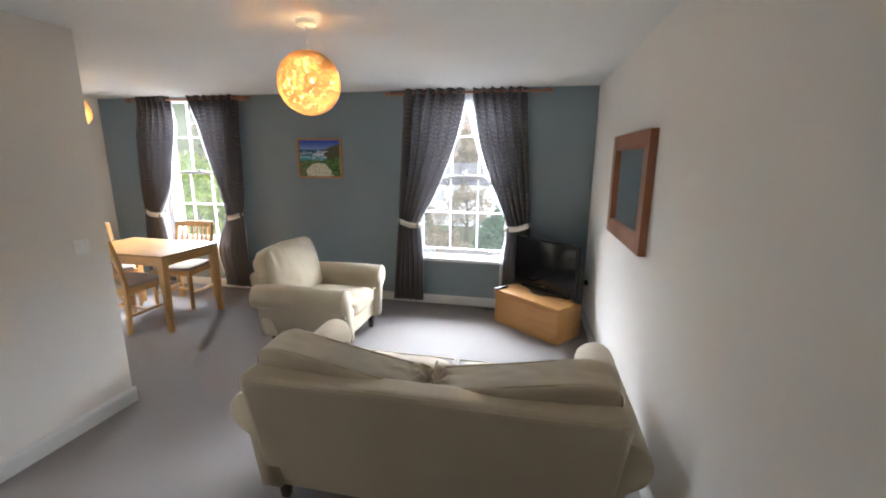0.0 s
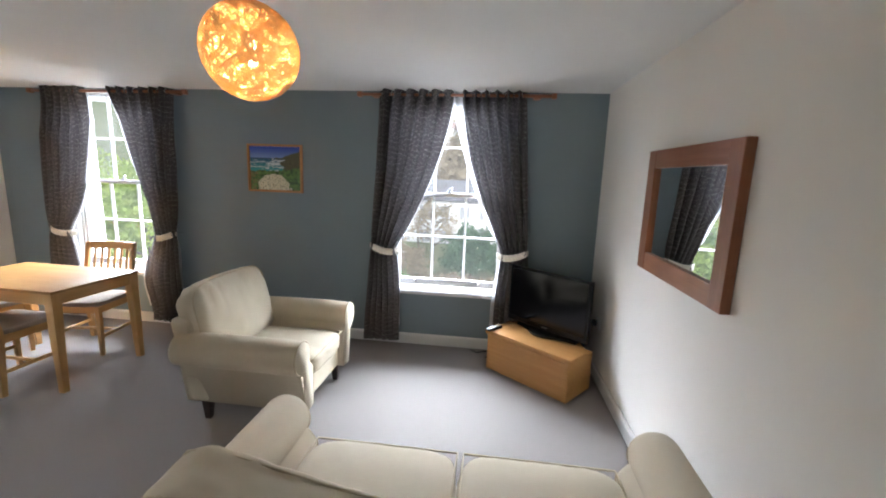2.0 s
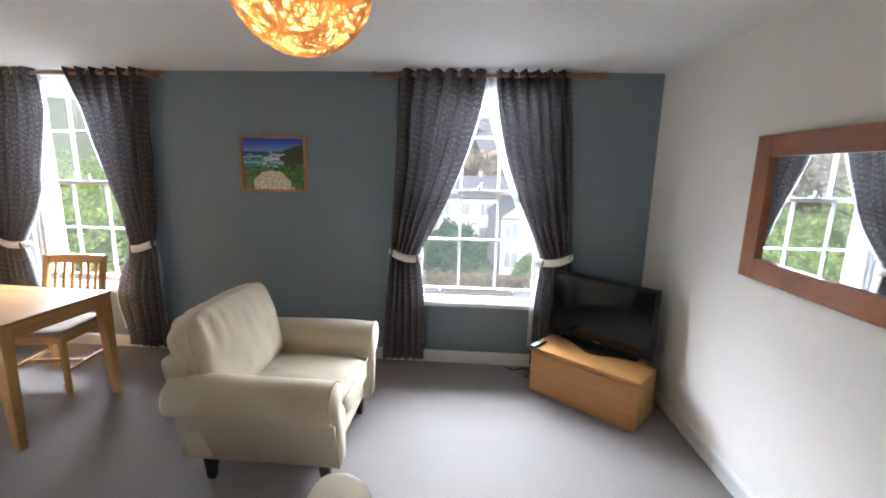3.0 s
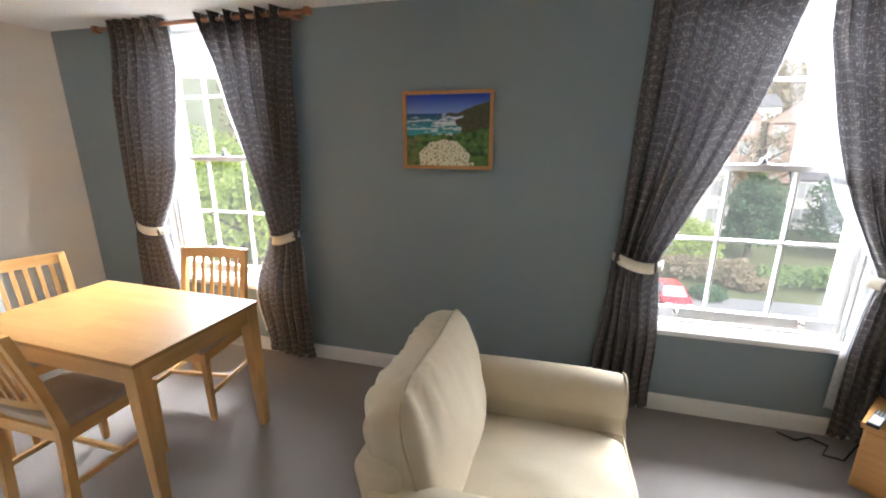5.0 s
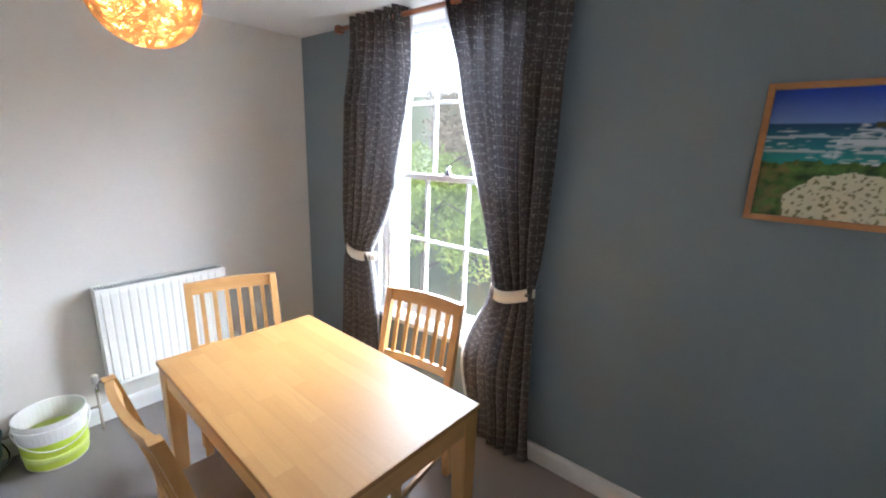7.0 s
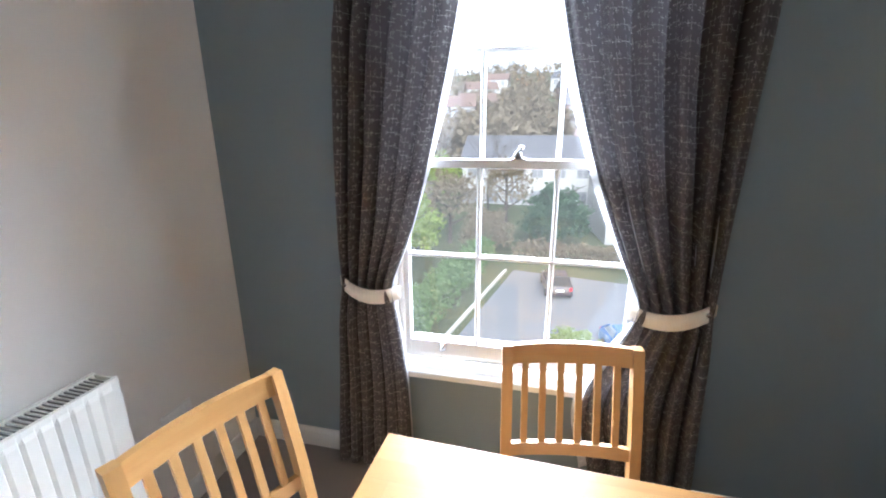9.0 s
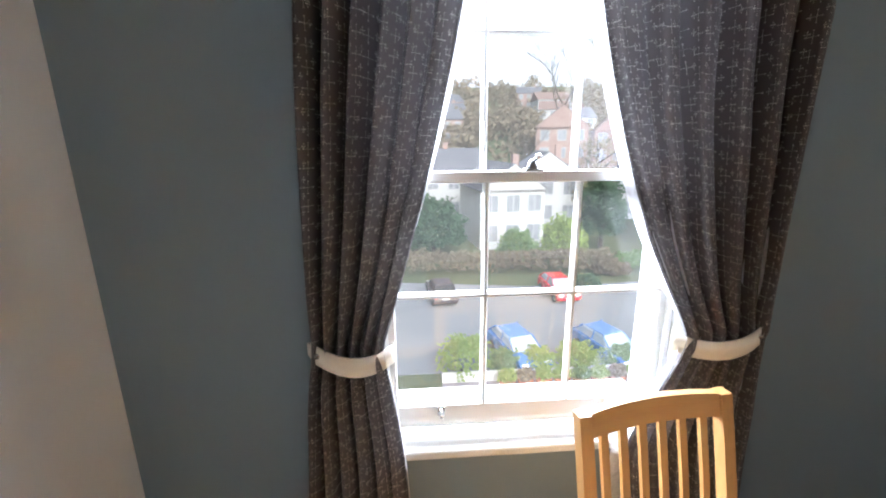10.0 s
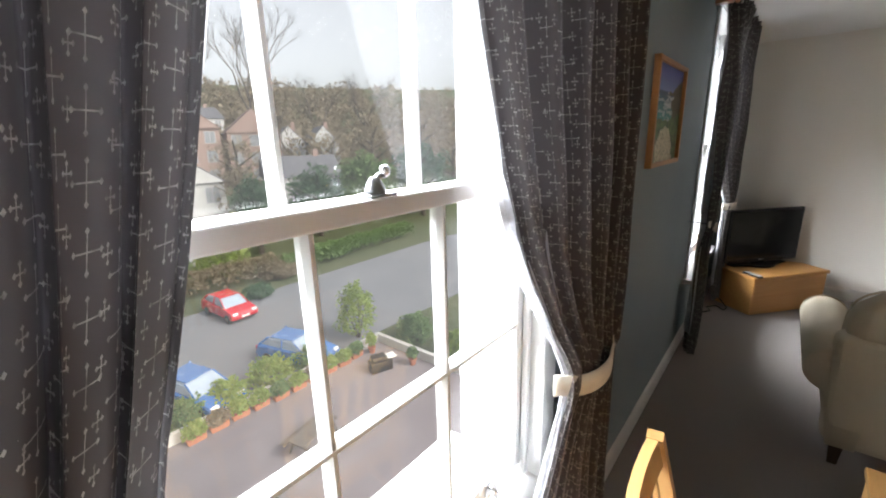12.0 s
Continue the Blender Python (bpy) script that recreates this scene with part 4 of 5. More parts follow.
# ---- pendant lamps ----
def pendant_lamp(x, y, z, r, watts, seed, label):
    root = thing("pendant_lamp", pose(x, y, z), label, "lamp", "globe pendant lamps")
    top = CEIL - z
    part("ceiling_rose", moved(lathe([(0.050, 0), (0.052, 0.006), (0.052, 0.024), (0.046, 0.030)], 28), pose(0, 0, top - 0.030)), WHITE_PLASTIC, root, "white ceiling rose", True)
    part("cord", tube([(0, 0, 0.06), (0, 0, top - 0.02)], 0.003, 6), WHITE_PLASTIC, root)
    part("bulb_holder", moved(lathe([(0.010, 0.07), (0.020, 0.062), (0.020, 0.03), (0.014, 0.02)][::-1], 16), pose(0, 0, 0.0)), WHITE_PLASTIC, root, smooth=True)
    part("bulb", moved(lathe([(0.004, -0.045), (0.018, -0.038), (0.027, -0.020), (0.027, -0.004), (0.016, 0.018), (0.012, 0.024)], 16), pose(0, 0, 0)), BULB, root, "lit warm bulb", True)
    rnd = random.Random(seed)
    shade_r = r

    def strands(count, width, rr):
        bm = bmesh.new()
        for _ in range(count):
            n = Vector((rnd.gauss(0, 1), rnd.gauss(0, 1), rnd.gauss(0, 1))).normalized()
            a = n.orthogonal().normalized()
            b = n.cross(a)
            off = rnd.uniform(-0.75, 0.75)
            rad, wob, ph = math.sqrt(1 - off * off), rnd.uniform(0.0, 0.12), rnd.uniform(0, 6)
            start, sweep = rnd.uniform(0, 6.28), rnd.uniform(1.6, 4.2)
            prev = None
            steps = 22
            for k in range(steps + 1):
                t = start + sweep * k / steps
                d = (n * (off + wob * math.sin(3 * t + ph)) + (a * math.cos(t) + b * math.sin(t)) * rad).normalized()
                if d.z > 0.96:
                    prev = None
                    continue
                tang = (-a * math.sin(t) + b * math.cos(t)).normalized()
                sd = d.cross(tang).normalized() * width
                lay_r = rr * (1 + 0.012 * math.sin(5 * t + ph))
                cur = [bm.verts.new(d * lay_r + sd), bm.verts.new(d * (lay_r + width * 0.9)), bm.verts.new(d * lay_r - sd)]
                if prev:
                    bm.faces.new((prev[0], prev[1], cur[1], cur[0]))
                    bm.faces.new((prev[1], prev[2], cur[2], cur[1]))
                prev = cur
        return bm

    sh = part("shade", strands(420, 0.0018, shade_r), SHADE, root, "openwork globe of amber paper twine", True)
    sh["kind"] = "stuff"
    inner = bmesh.new()
    bmesh.ops.create_uvsphere(inner, u_segments=64, v_segments=40, radius=shade_r * 0.975)
    rnd2 = random.Random(seed + 9)
    holes = [f for f in inner.faces if noise.noise(f.calc_center_median() * 58 + Vector((seed, 0, 0))) > 0.24 or rnd2.random() < 0.05 or f.calc_center_median().z > shade_r * 0.93]
    bmesh.ops.delete(inner, geom=holes, context="FACES")
    part("paper_web", inner, SHADE_IN, sh, "torn translucent paper between the strands", True)
    lamp("pendant_light", "POINT", watts, (1.0, 0.76, 0.48), pose(x, y, z - 0.065), radius=0.03)
    return root


pendant_lamp(-0.178, 2.789, 2.032, 0.162, 1.05, 3, "amber openwork globe pendant lamp, lit, above the sofa")
pendant_lamp(-3.083, 3.758, 2.032, 0.146, 0.95, 4, "amber openwork globe pendant lamp, lit, above the dining table")


# ---- radiator and buckets ----
def radiator():
    y0, y1, z0, z1 = 3.715, 4.375, 0.262, 0.829
    root = thing("radiator", pose(XL, 0, 0), "white double-panel radiator with vertical flutes", "radiator")

    def panel(xf):
        bm = bmesh.new()
        n, pitch = 15, (y1 - y0 - 0.04) / 15
        line = [(y0, 0.0), (y0 + 0.02, 0.0)]
        for k in range(n):
            y = y0 + 0.02 + k * pitch
            line += [(y + 0.004, 0.006), (y + pitch - 0.010, 0.006), (y + pitch - 0.006, 0.0)]
        line.append((y1, 0.0))
        zs = [(z0, 0.0), (z0 + 0.018, 0.2), (z0 + 0.032, 1.0), (z1 - 0.032, 1.0), (z1 - 0.018, 0.2), (z1, 0.0)]
        rows = [[bm.verts.new((xf + d * k, y, z)) for y, d in line] for z, k in zs]
        for a, b in zip(rows, rows[1:]):
            for k in range(len(line) - 1):
                bm.faces.new((a[k], a[k + 1], b[k + 1], b[k]))
        add_box(bm, (xf - 0.014, y0, z0), (xf - 0.001, y1, z1))
        return bm

    part("front_panel", panel(0.145), RADIATOR, root)
    part("rear_panel", panel(0.055), RADIATOR, root)
    for y in (y0, y1 - 0.006):
        part("side_cover", block((0.04, y, z0 + 0.03), (0.131, y + 0.006, z1 - 0.004), 0.002), RADIATOR, root)
    bm = bmesh.new()
    for k in range(44):
        y = y0 + 0.012 + k * (y1 - y0 - 0.024) / 44
        add_box(bm, (0.058, y, z1 - 0.010), (0.130, y + 0.005, z1 - 0.004))
    part("top_grille", bm, GRILLE, root, "grey slotted top grille")
    for y in (y0 + 0.12, y1 - 0.12):
        part("bracket", block((-0.002, y - 0.02, z0 + 0.1), (0.042, y + 0.02, z1 - 0.12), 0.002), RADIATOR, root)
    for y, s in ((y0, -1), (y1, 1)):
        v = part("valve", tube([(0.09, y + s * 0.0, z0 + 0.03), (0.09, y + s * 0.05, z0 + 0.03), (0.09, y + s * 0.055, z0 - 0.02)], 0.011, 10), CHROME, root, smooth=True)
        part("valve_cap", moved(lathe([(0.014, 0), (0.016, 0.01), (0.016, 0.045), (0.012, 0.05)], 14), pose(0.09, y + s * 0.055, z0 + 0.03)), WHITE_PLASTIC, v, smooth=True)
        part("pipe", tube([(0.09, y + s * 0.055, z0 - 0.02), (0.09, y + s * 0.055, 0.0)], 0.0075, 8), COPPER, root, smooth=True)


radiator()
tagged(part("heating_pipe", tube([(XL + 0.03, 2.72, 0.125), (XL + 0.03, 3.60, 0.125), (XL + 0.045, 3.655, 0.125), (XL + 0.09, 3.66, 0.16), (XL + 0.09, 3.66, 0.215)], 0.0075, 8), COPPER, smooth=True), "painted heating pipe above the skirting", "pipe")


def paint_bucket():
    root = thing("paint_bucket", pose(-4.215, 3.455, 0), "white plastic bucket with a lime green printed band", "bucket")
    part("body", lathe([(0.118, 0), (0.122, 0.004), (0.138, 0.215), (0.146, 0.217), (0.146, 0.229), (0.141, 0.231), (0.143, 0.262), (0.138, 0.262), (0.133, 0.22), (0.117, 0.012), (0.01, 0.010)], 40), WHITE_PLASTIC, root, smooth=False)
    part("label_band", lathe([(0.1232, 0.010), (0.1245, 0.012), (0.1352, 0.150), (0.1340, 0.152)], 40), LIME, root, "lime green printed band", True)
    part("label_swash", moved(lathe([(0.1290, 0.062), (0.1298, 0.064), (0.1318, 0.090), (0.1308, 0.092)], 40), Matrix.Rotation(0.10, 4, "Y")), PALE_LIME, root, "pale green printed swash", True)
    arc = [(0.150 * math.cos(a), 0.150 * math.sin(a), 0.222 - 0.10 * math.sin(a) if math.sin(a) > 0 else 0.222) for a in [math.pi * k / 20 for k in range(21)]]
    part("handle", moved(tube(arc, 0.003, 6), pose(0, 0, 0, 0, 0, -90)), WHITE_PLASTIC, root, smooth=True)


paint_bucket()


def teal_bucket():
    root = thing("teal_bucket", pose(-4.23, 3.135, 0), "dark teal plastic bucket with a folded handle", "bucket")
    part("body", lathe([(0.105, 0), (0.110, 0.005), (0.130, 0.12), (0.137, 0.125), (0.142, 0.215), (0.150, 0.218), (0.150, 0.232), (0.140, 0.232), (0.128, 0.12), (0.106, 0.012), (0.01, 0.010)], 36), TEAL, root)
    arc = [(0.156 * math.cos(a), 0.156 * math.sin(a), 0.215 - 0.12 * math.sin(a)) for a in [math.pi * k / 20 for k in range(21)]]
    part("handle", moved(tube(arc, 0.004, 6), pose(0, 0, 0, 0, 0, -20)), BLACK, root, smooth=True)


teal_bucket()


# ---- outside ----
K = 1.35                                       # the yard lies this much further off than a first plan in small
G = 1.55 - 8.05 * K


def out(x, y):
    """Plan place of a thing in the yard, seen along the same line from the dining window."""
    return -3.5 + K * (x + 3.5), 4.1 + K * (y - 4.1)


GRASS = plain("rough_grass_ground", (0.075, 0.095, 0.040), (0.12, 0.125, 0.06), 0.95, 0.15, 8, 0.5, dist=0.05, grit=0.25)
ASPHALT = plain("pale_worn_asphalt", (0.17, 0.175, 0.185), (0.22, 0.222, 0.23), 0.9, 0.25, 60, 0.4, dist=0.01, grit=0.18)
PAVING = plain("plum_grey_paving", (0.21, 0.175, 0.178), (0.27, 0.235, 0.235), 0.85, 0.5, 40, 0.4, dist=0.01, grit=0.2)
RENDER_W = plain("white_house_render", (0.38, 0.375, 0.36), (0.46, 0.455, 0.44), 0.8, 0.6, 30, 0.2, grit=0.08)
# brick greyed and panes lightened to put distance haze into their colours
BRICK_RED = plain("red_brick_far", (0.28, 0.19, 0.16), (0.34, 0.25, 0.215), 0.85, 0.5, 12, 0.2, grit=0.2)
SLATE_ROOF = plain("grey_slate_roof", (0.10, 0.10, 0.11), (0.15, 0.15, 0.16), 0.7, 0.7, 10, 0.3, grit=0.2)
TILE_ROOF = plain("brown_tile_roof", (0.17, 0.115, 0.095), (0.22, 0.155, 0.13), 0.8, 0.7, 10, 0.3, grit=0.2)
HAZED_PANE = plain("hazed_house_pane", (0.22, 0.23, 0.24), (0.28, 0.29, 0.30), 0.15, 1, 9, 0.0)
STONE_EDGE = plain("pale_coping_stone", (0.52, 0.50, 0.45), (0.60, 0.58, 0.53), 0.8, 2, 40, 0.3, grit=0.12)
TERRACOTTA = plain("terracotta", (0.36, 0.13, 0.07), (0.44, 0.18, 0.10), 0.8, 5, 60, 0.2)
BARK = plain("grey_brown_bark", (0.075, 0.06, 0.048), (0.12, 0.10, 0.08), 0.9, 3, 20, 0.6, dist=0.02, grit=0.25)
LEAF_DARK = foliage("dark_conifer_leaf", (0.035, 0.075, 0.036), (0.060, 0.115, 0.052))
LEAF_MID = foliage("mid_green_leaf", (0.10, 0.165, 0.055), (0.17, 0.245, 0.09))
LEAF_LIME = foliage("yellow_green_leaf", (0.17, 0.25, 0.045), (0.28, 0.34, 0.09))
LEAF_BROWN = foliage("winter_brown_leaf", (0.16, 0.125, 0.08), (0.24, 0.20, 0.13))
WEATHERED = wood("weathered_bench_wood", (0.115, 0.095, 0.08), (0.17, 0.145, 0.12), 0, 0.8)
RED_PAINT = plain("red_car_paint", (0.50, 0.008, 0.018), (0.55, 0.012, 0.024), 0.22, 2, 60, 0.0, coat=0.6, grit=0.02)
BLUE_PAINT = plain("blue_car_paint", (0.06, 0.15, 0.36), (0.08, 0.18, 0.40), 0.22, 2, 60, 0.0, coat=0.6, grit=0.02)
DARK_PAINT = plain("dark_plum_car_paint", (0.030, 0.020, 0.024), (0.042, 0.028, 0.033), 0.45, 2, 60, 0.0, coat=0.1, grit=0.02)
# the sky's pale reflection is painted into this base colour
SKY_PALE_GLASS = plain("sky_reflection_car_glass", (0.30, 0.36, 0.42), (0.36, 0.42, 0.48), 0.06, 2, 60, 0.0, grit=0.0, coat=0.5)
TYRE = plain("tyre_rubber", (0.02, 0.02, 0.02), (0.03, 0.03, 0.03), 0.8, 8, 60, 0.1)


def ground_height(x, y):
    """Level near the building, then a long hillside."""
    far = max(0, math.hypot(x * 0.8, y - 8) - 46)
    return G + 0.15 * min(far, 200) + 0.0003 * min(far, 200) ** 2


bm = bmesh.new()
rads = [0, 8, 16, 24, 32, 40, 46, 52, 60, 70, 84, 100, 120, 145, 175, 210, 250, 500, 1400, 4000]
rows = []
for r in rads[1:]:
    ring = []
    for k in range(72):
        a = 2 * math.pi * k / 72
        x, y = 1.25 * r * math.cos(a), 8 + r * math.sin(a)
        h = ground_height(x, y) + (0.8 * noise.noise(Vector((x * 0.03, y * 0.03, 0))) * min(1, max(0, (r - 46) / 30)))
        ring.append(bm.verts.new((x, y, h if y > 0 or r < 36 else G + 0.02 * r)))
    rows.append(ring)
mid = bm.verts.new((0, 8, G))
for k in range(72):
    bm.faces.new((mid, rows[0][k], rows[0][(k + 1) % 72]))
for a, b in zip(rows, rows[1:]):
    for k in range(72):
        bm.faces.new((a[k], b[k], b[(k + 1) % 72], a[(k + 1) % 72]))
setting("ground", bm, GRASS, "rough grass ground rising to a hillside", "ground")
setting("road", prism([out(*q) for q in ((-6.3, 17.3), (40, 17.3), (40, 24.0), (22, 26.5), (3.0, 26.2), (-4.4, 27.6))], G, G + 0.03), ASPHALT, "pale worn asphalt car park and lane", "road")
setting("pavement", prism([(-3.0, 5.6), (10.5, 5.6), out(6.75, 16.6), out(-2.6, 16.6)], G, G + 0.05), PAVING, "plum-grey paved terrace below the windows", "terrace")


def leaves(rnd, n, centre, radii, size, top_heavy=0.0, lumps=1.0):
    """Many small leaf clumps through an uneven crown."""
    bm = bmesh.new()
    for _ in range(n):
        d = Vector((rnd.gauss(0, 1), rnd.gauss(0, 1), rnd.gauss(0, 1))).normalized()
        if d.z < -0.55:
            d.z = -d.z
        k = rnd.uniform(0.45, 1.0) ** 0.6 * (0.80 + lumps * 0.42 * noise.noise(d * 2.3 + Vector((centre[0], centre[1], 0))))
        p = Vector((centre[0] + d.x * radii[0] * k, centre[1] + d.y * radii[1] * k, centre[2] + d.z * radii[2] * k))
        a = Vector((rnd.gauss(0, 1), rnd.gauss(0, 1), rnd.gauss(0, 1))).normalized()
        b = a.orthogonal().normalized()
        s = size * rnd.uniform(0.6, 1.3)
        q = [p + a * s, p + b * s * 0.55, p - a * s, p - b * s * 0.55 + a.cross(b) * s * 0.3]
        v = [bm.verts.new(c) for c in q]
        bm.faces.new((v[0], v[1], v[2]))
        bm.faces.new((v[0], v[2], v[3]))
    return bm


def shrub(x, y, r, h, leaf, label, seed, z=None, n=700, size=0.13, group=""):
    x, y, r, h = *out(x, y), r * K, h * K
    z = ground_height(x, y) if z is None else z
    root = thing("shrub", pose(x, y, z), label, "shrub", group)
    rnd = random.Random(seed)
    bm = bmesh.new()
    for k in range(6):
        a = 2 * math.pi * k / 6 + rnd.uniform(-0.4, 0.4)
        add_tube(bm, [(0.05 * math.cos(a), 0.05 * math.sin(a), -0.05), (0.3 * r * math.cos(a), 0.3 * r * math.sin(a), h * 0.4), (0.6 * r * math.cos(a), 0.6 * r * math.sin(a), h * 0.75)], 0.03, 4, radii=[0.04, 0.025, 0.01])
    part("stems", bm, BARK, root)
    part("crown", leaves(rnd, n, (0, 0, h * 0.40), (r, r, h * 0.62), size), leaf, root)
    return root


def tree(x, y, h, r, leaf, label, seed, n=1500, size=0.22):
    r = r * K
    x, y, h = *out(x, y), h * K
    z = ground_height(x, y)
    root = thing("tree", pose(x, y, z), label, "tree")
    rnd = random.Random(seed)
    bm = bmesh.new()
    add_tube(bm, [(0, 0, -0.2), (0.05, 0.02, h * 0.3), (0.0, 0.08, h * 0.75)], 0.2, 8, radii=[0.035 * h, 0.026 * h, 0.008 * h])
    for k in range(9):
        a, t = 2.4 * k, 0.25 + 0.06 * k
        add_tube(bm, [(0, 0.03, h * t), (0.4 * r * math.cos(a), 0.4 * r * math.sin(a), h * (t + 0.12)), (0.8 * r * math.cos(a), 0.8 * r * math.sin(a), h * (t + 0.22))], 0.05, 5, radii=[0.014 * h, 0.009 * h, 0.003 * h])
    part("trunk", bm, BARK, root)
    low = 0.43 if leaf == LEAF_DARK else 0.57           # evergreens are clothed to the ground
    part("crown", leaves(rnd, n, (0, 0, h * low), (r, r, h * (1.02 - low)), size), leaf, root)
    return root


def bare_tree(x, y, h, label, seed, spread=0.5, depth=6):
    x, y, h = *out(x, y), h * K
    z = ground_height(x, y)
    root = thing("tree", pose(x, y, z), label, "tree")
    rnd = random.Random(seed)
    bm, twigs = bmesh.new(), bmesh.new()

    def grow(p, d, length, rad, level):
        mid_p = p + d * length * 0.5 + Vector((rnd.uniform(-1, 1), rnd.uniform(-1, 1), 0)) * length * 0.05
        end = p + d * length
        add_tube(bm if level < 2 else twigs, [p, mid_p, end], rad, 5 if level < 2 else 3, radii=[rad, rad * 0.8, rad * 0.55])
        if level >= depth:
            return
        for k in range(3 if level else 4):
            a = rnd.uniform(0, 6.28)
            side = Vector((math.cos(a), math.sin(a), 0.25))
            grow(p + d * length * rnd.uniform(0.55, 1.0), (d + side * spread * rnd.uniform(0.6, 1.3)).normalized(), length * rnd.uniform(0.55, 0.72), rad * 0.52, level + 1)

    grow(Vector((0, 0, -0.3)), Vector((0, 0, 1)), h * 0.42, h * 0.012, 0)
    part("trunk", bm, BARK, root)
    part("twigs", twigs, BARK, root)
    return root


def house(x, y, w, d, wall_h, roof_h, turn, wall_m, roof_m, cols, rows, label, gable_front=False, chimney=True, z=None):
    x, y = out(x, y)
    w, d, wall_h, roof_h = w * K, d * K, wall_h * K, roof_h * K
    z = ground_height(x, y) - 0.3 if z is None else z
    root = thing("house", pose(x, y, z, 0, 0, turn), label, "house")
    hw, hd = w / 2, d / 2
    part("wall", block((-hw, -hd, 0), (hw, hd, wall_h)), wall_m, root)
    bm = bmesh.new()
    o = 0.3
    if gable_front:
        a = [bm.verts.new(c) for c in ((-hw - o, -hd - o, wall_h), (hw + o, -hd - o, wall_h), (0, -hd - o, wall_h + roof_h), (-hw - o, hd + o, wall_h), (hw + o, hd + o, wall_h), (0, hd + o, wall_h + roof_h))]
        part("gable", prism_gable(hw, hd, wall_h, roof_h), wall_m, root)
    else:
        a = [bm.verts.new(c) for c in ((-hw - o, -hd - o, wall_h), (-hw - o, hd + o, wall_h), (-hw - o, 0, wall_h + roof_h), (hw + o, -hd - o, wall_h), (hw + o, hd + o, wall_h), (hw + o, 0, wall_h + roof_h))]
    for f in ((0, 1, 2), (3, 5, 4), (0, 3, 4, 1), (1, 4, 5, 2), (2, 5, 3, 0)):
        bm.faces.new([a[i] for i in f])
    roof = part("roof", bm, roof_m, root)
    if chimney:
        part("chimney", block((hw * 0.5 - 0.35, -0.3, wall_h + roof_h * 0.4), (hw * 0.5 + 0.35, 0.3, wall_h + roof_h + 0.8)), BRICK_RED, roof)
    for r in range(rows):
        for c in range(cols):
            cx, cz = -hw + w * (c + 0.5) / cols, wall_h * (r + 0.55) / rows
            ww, wh = min(0.7, w / cols * 0.30), min(0.85, wall_h / rows * 0.30)
            win = part("window", join(block((cx - ww - 0.08, -hd - 0.06, cz - wh - 0.08), (cx + ww + 0.08, -hd - 0.005, cz - wh)), block((cx - ww - 0.08, -hd - 0.06, cz + wh), (cx + ww + 0.08, -hd - 0.005, cz + wh + 0.08)),
                       block((cx - ww - 0.08, -hd - 0.06, cz - wh), (cx - ww, -hd - 0.005, cz + wh)), block((cx + ww, -hd - 0.06, cz - wh), (cx + ww + 0.08, -hd - 0.005, cz + wh)), block((cx - 0.03, -hd - 0.05, cz - wh), (cx + 0.03, -hd - 0.005, cz + wh))), RENDER_W, root)
            part("pane", block((cx - ww, -hd - 0.02, cz - wh), (cx + ww, -hd + 0.02, cz + wh)), HAZED_PANE, win)
    return root


def prism_gable(hw, hd, wall_h, roof_h):
    bm = bmesh.new()
    v = [bm.verts.new(c) for c in ((-hw, -hd - 0.31, wall_h), (hw, -hd - 0.31, wall_h), (0, -hd - 0.31, wall_h + roof_h * 0.97), (-hw, -hd, wall_h), (hw, -hd, wall_h), (0, -hd, wall_h + roof_h * 0.97))]
    for f in ((0, 1, 2), (3, 5, 4), (0, 3, 4, 1), (1, 4, 5, 2), (2, 5, 3, 0)):
        bm.faces.new([v[i] for i in f])
    return bm


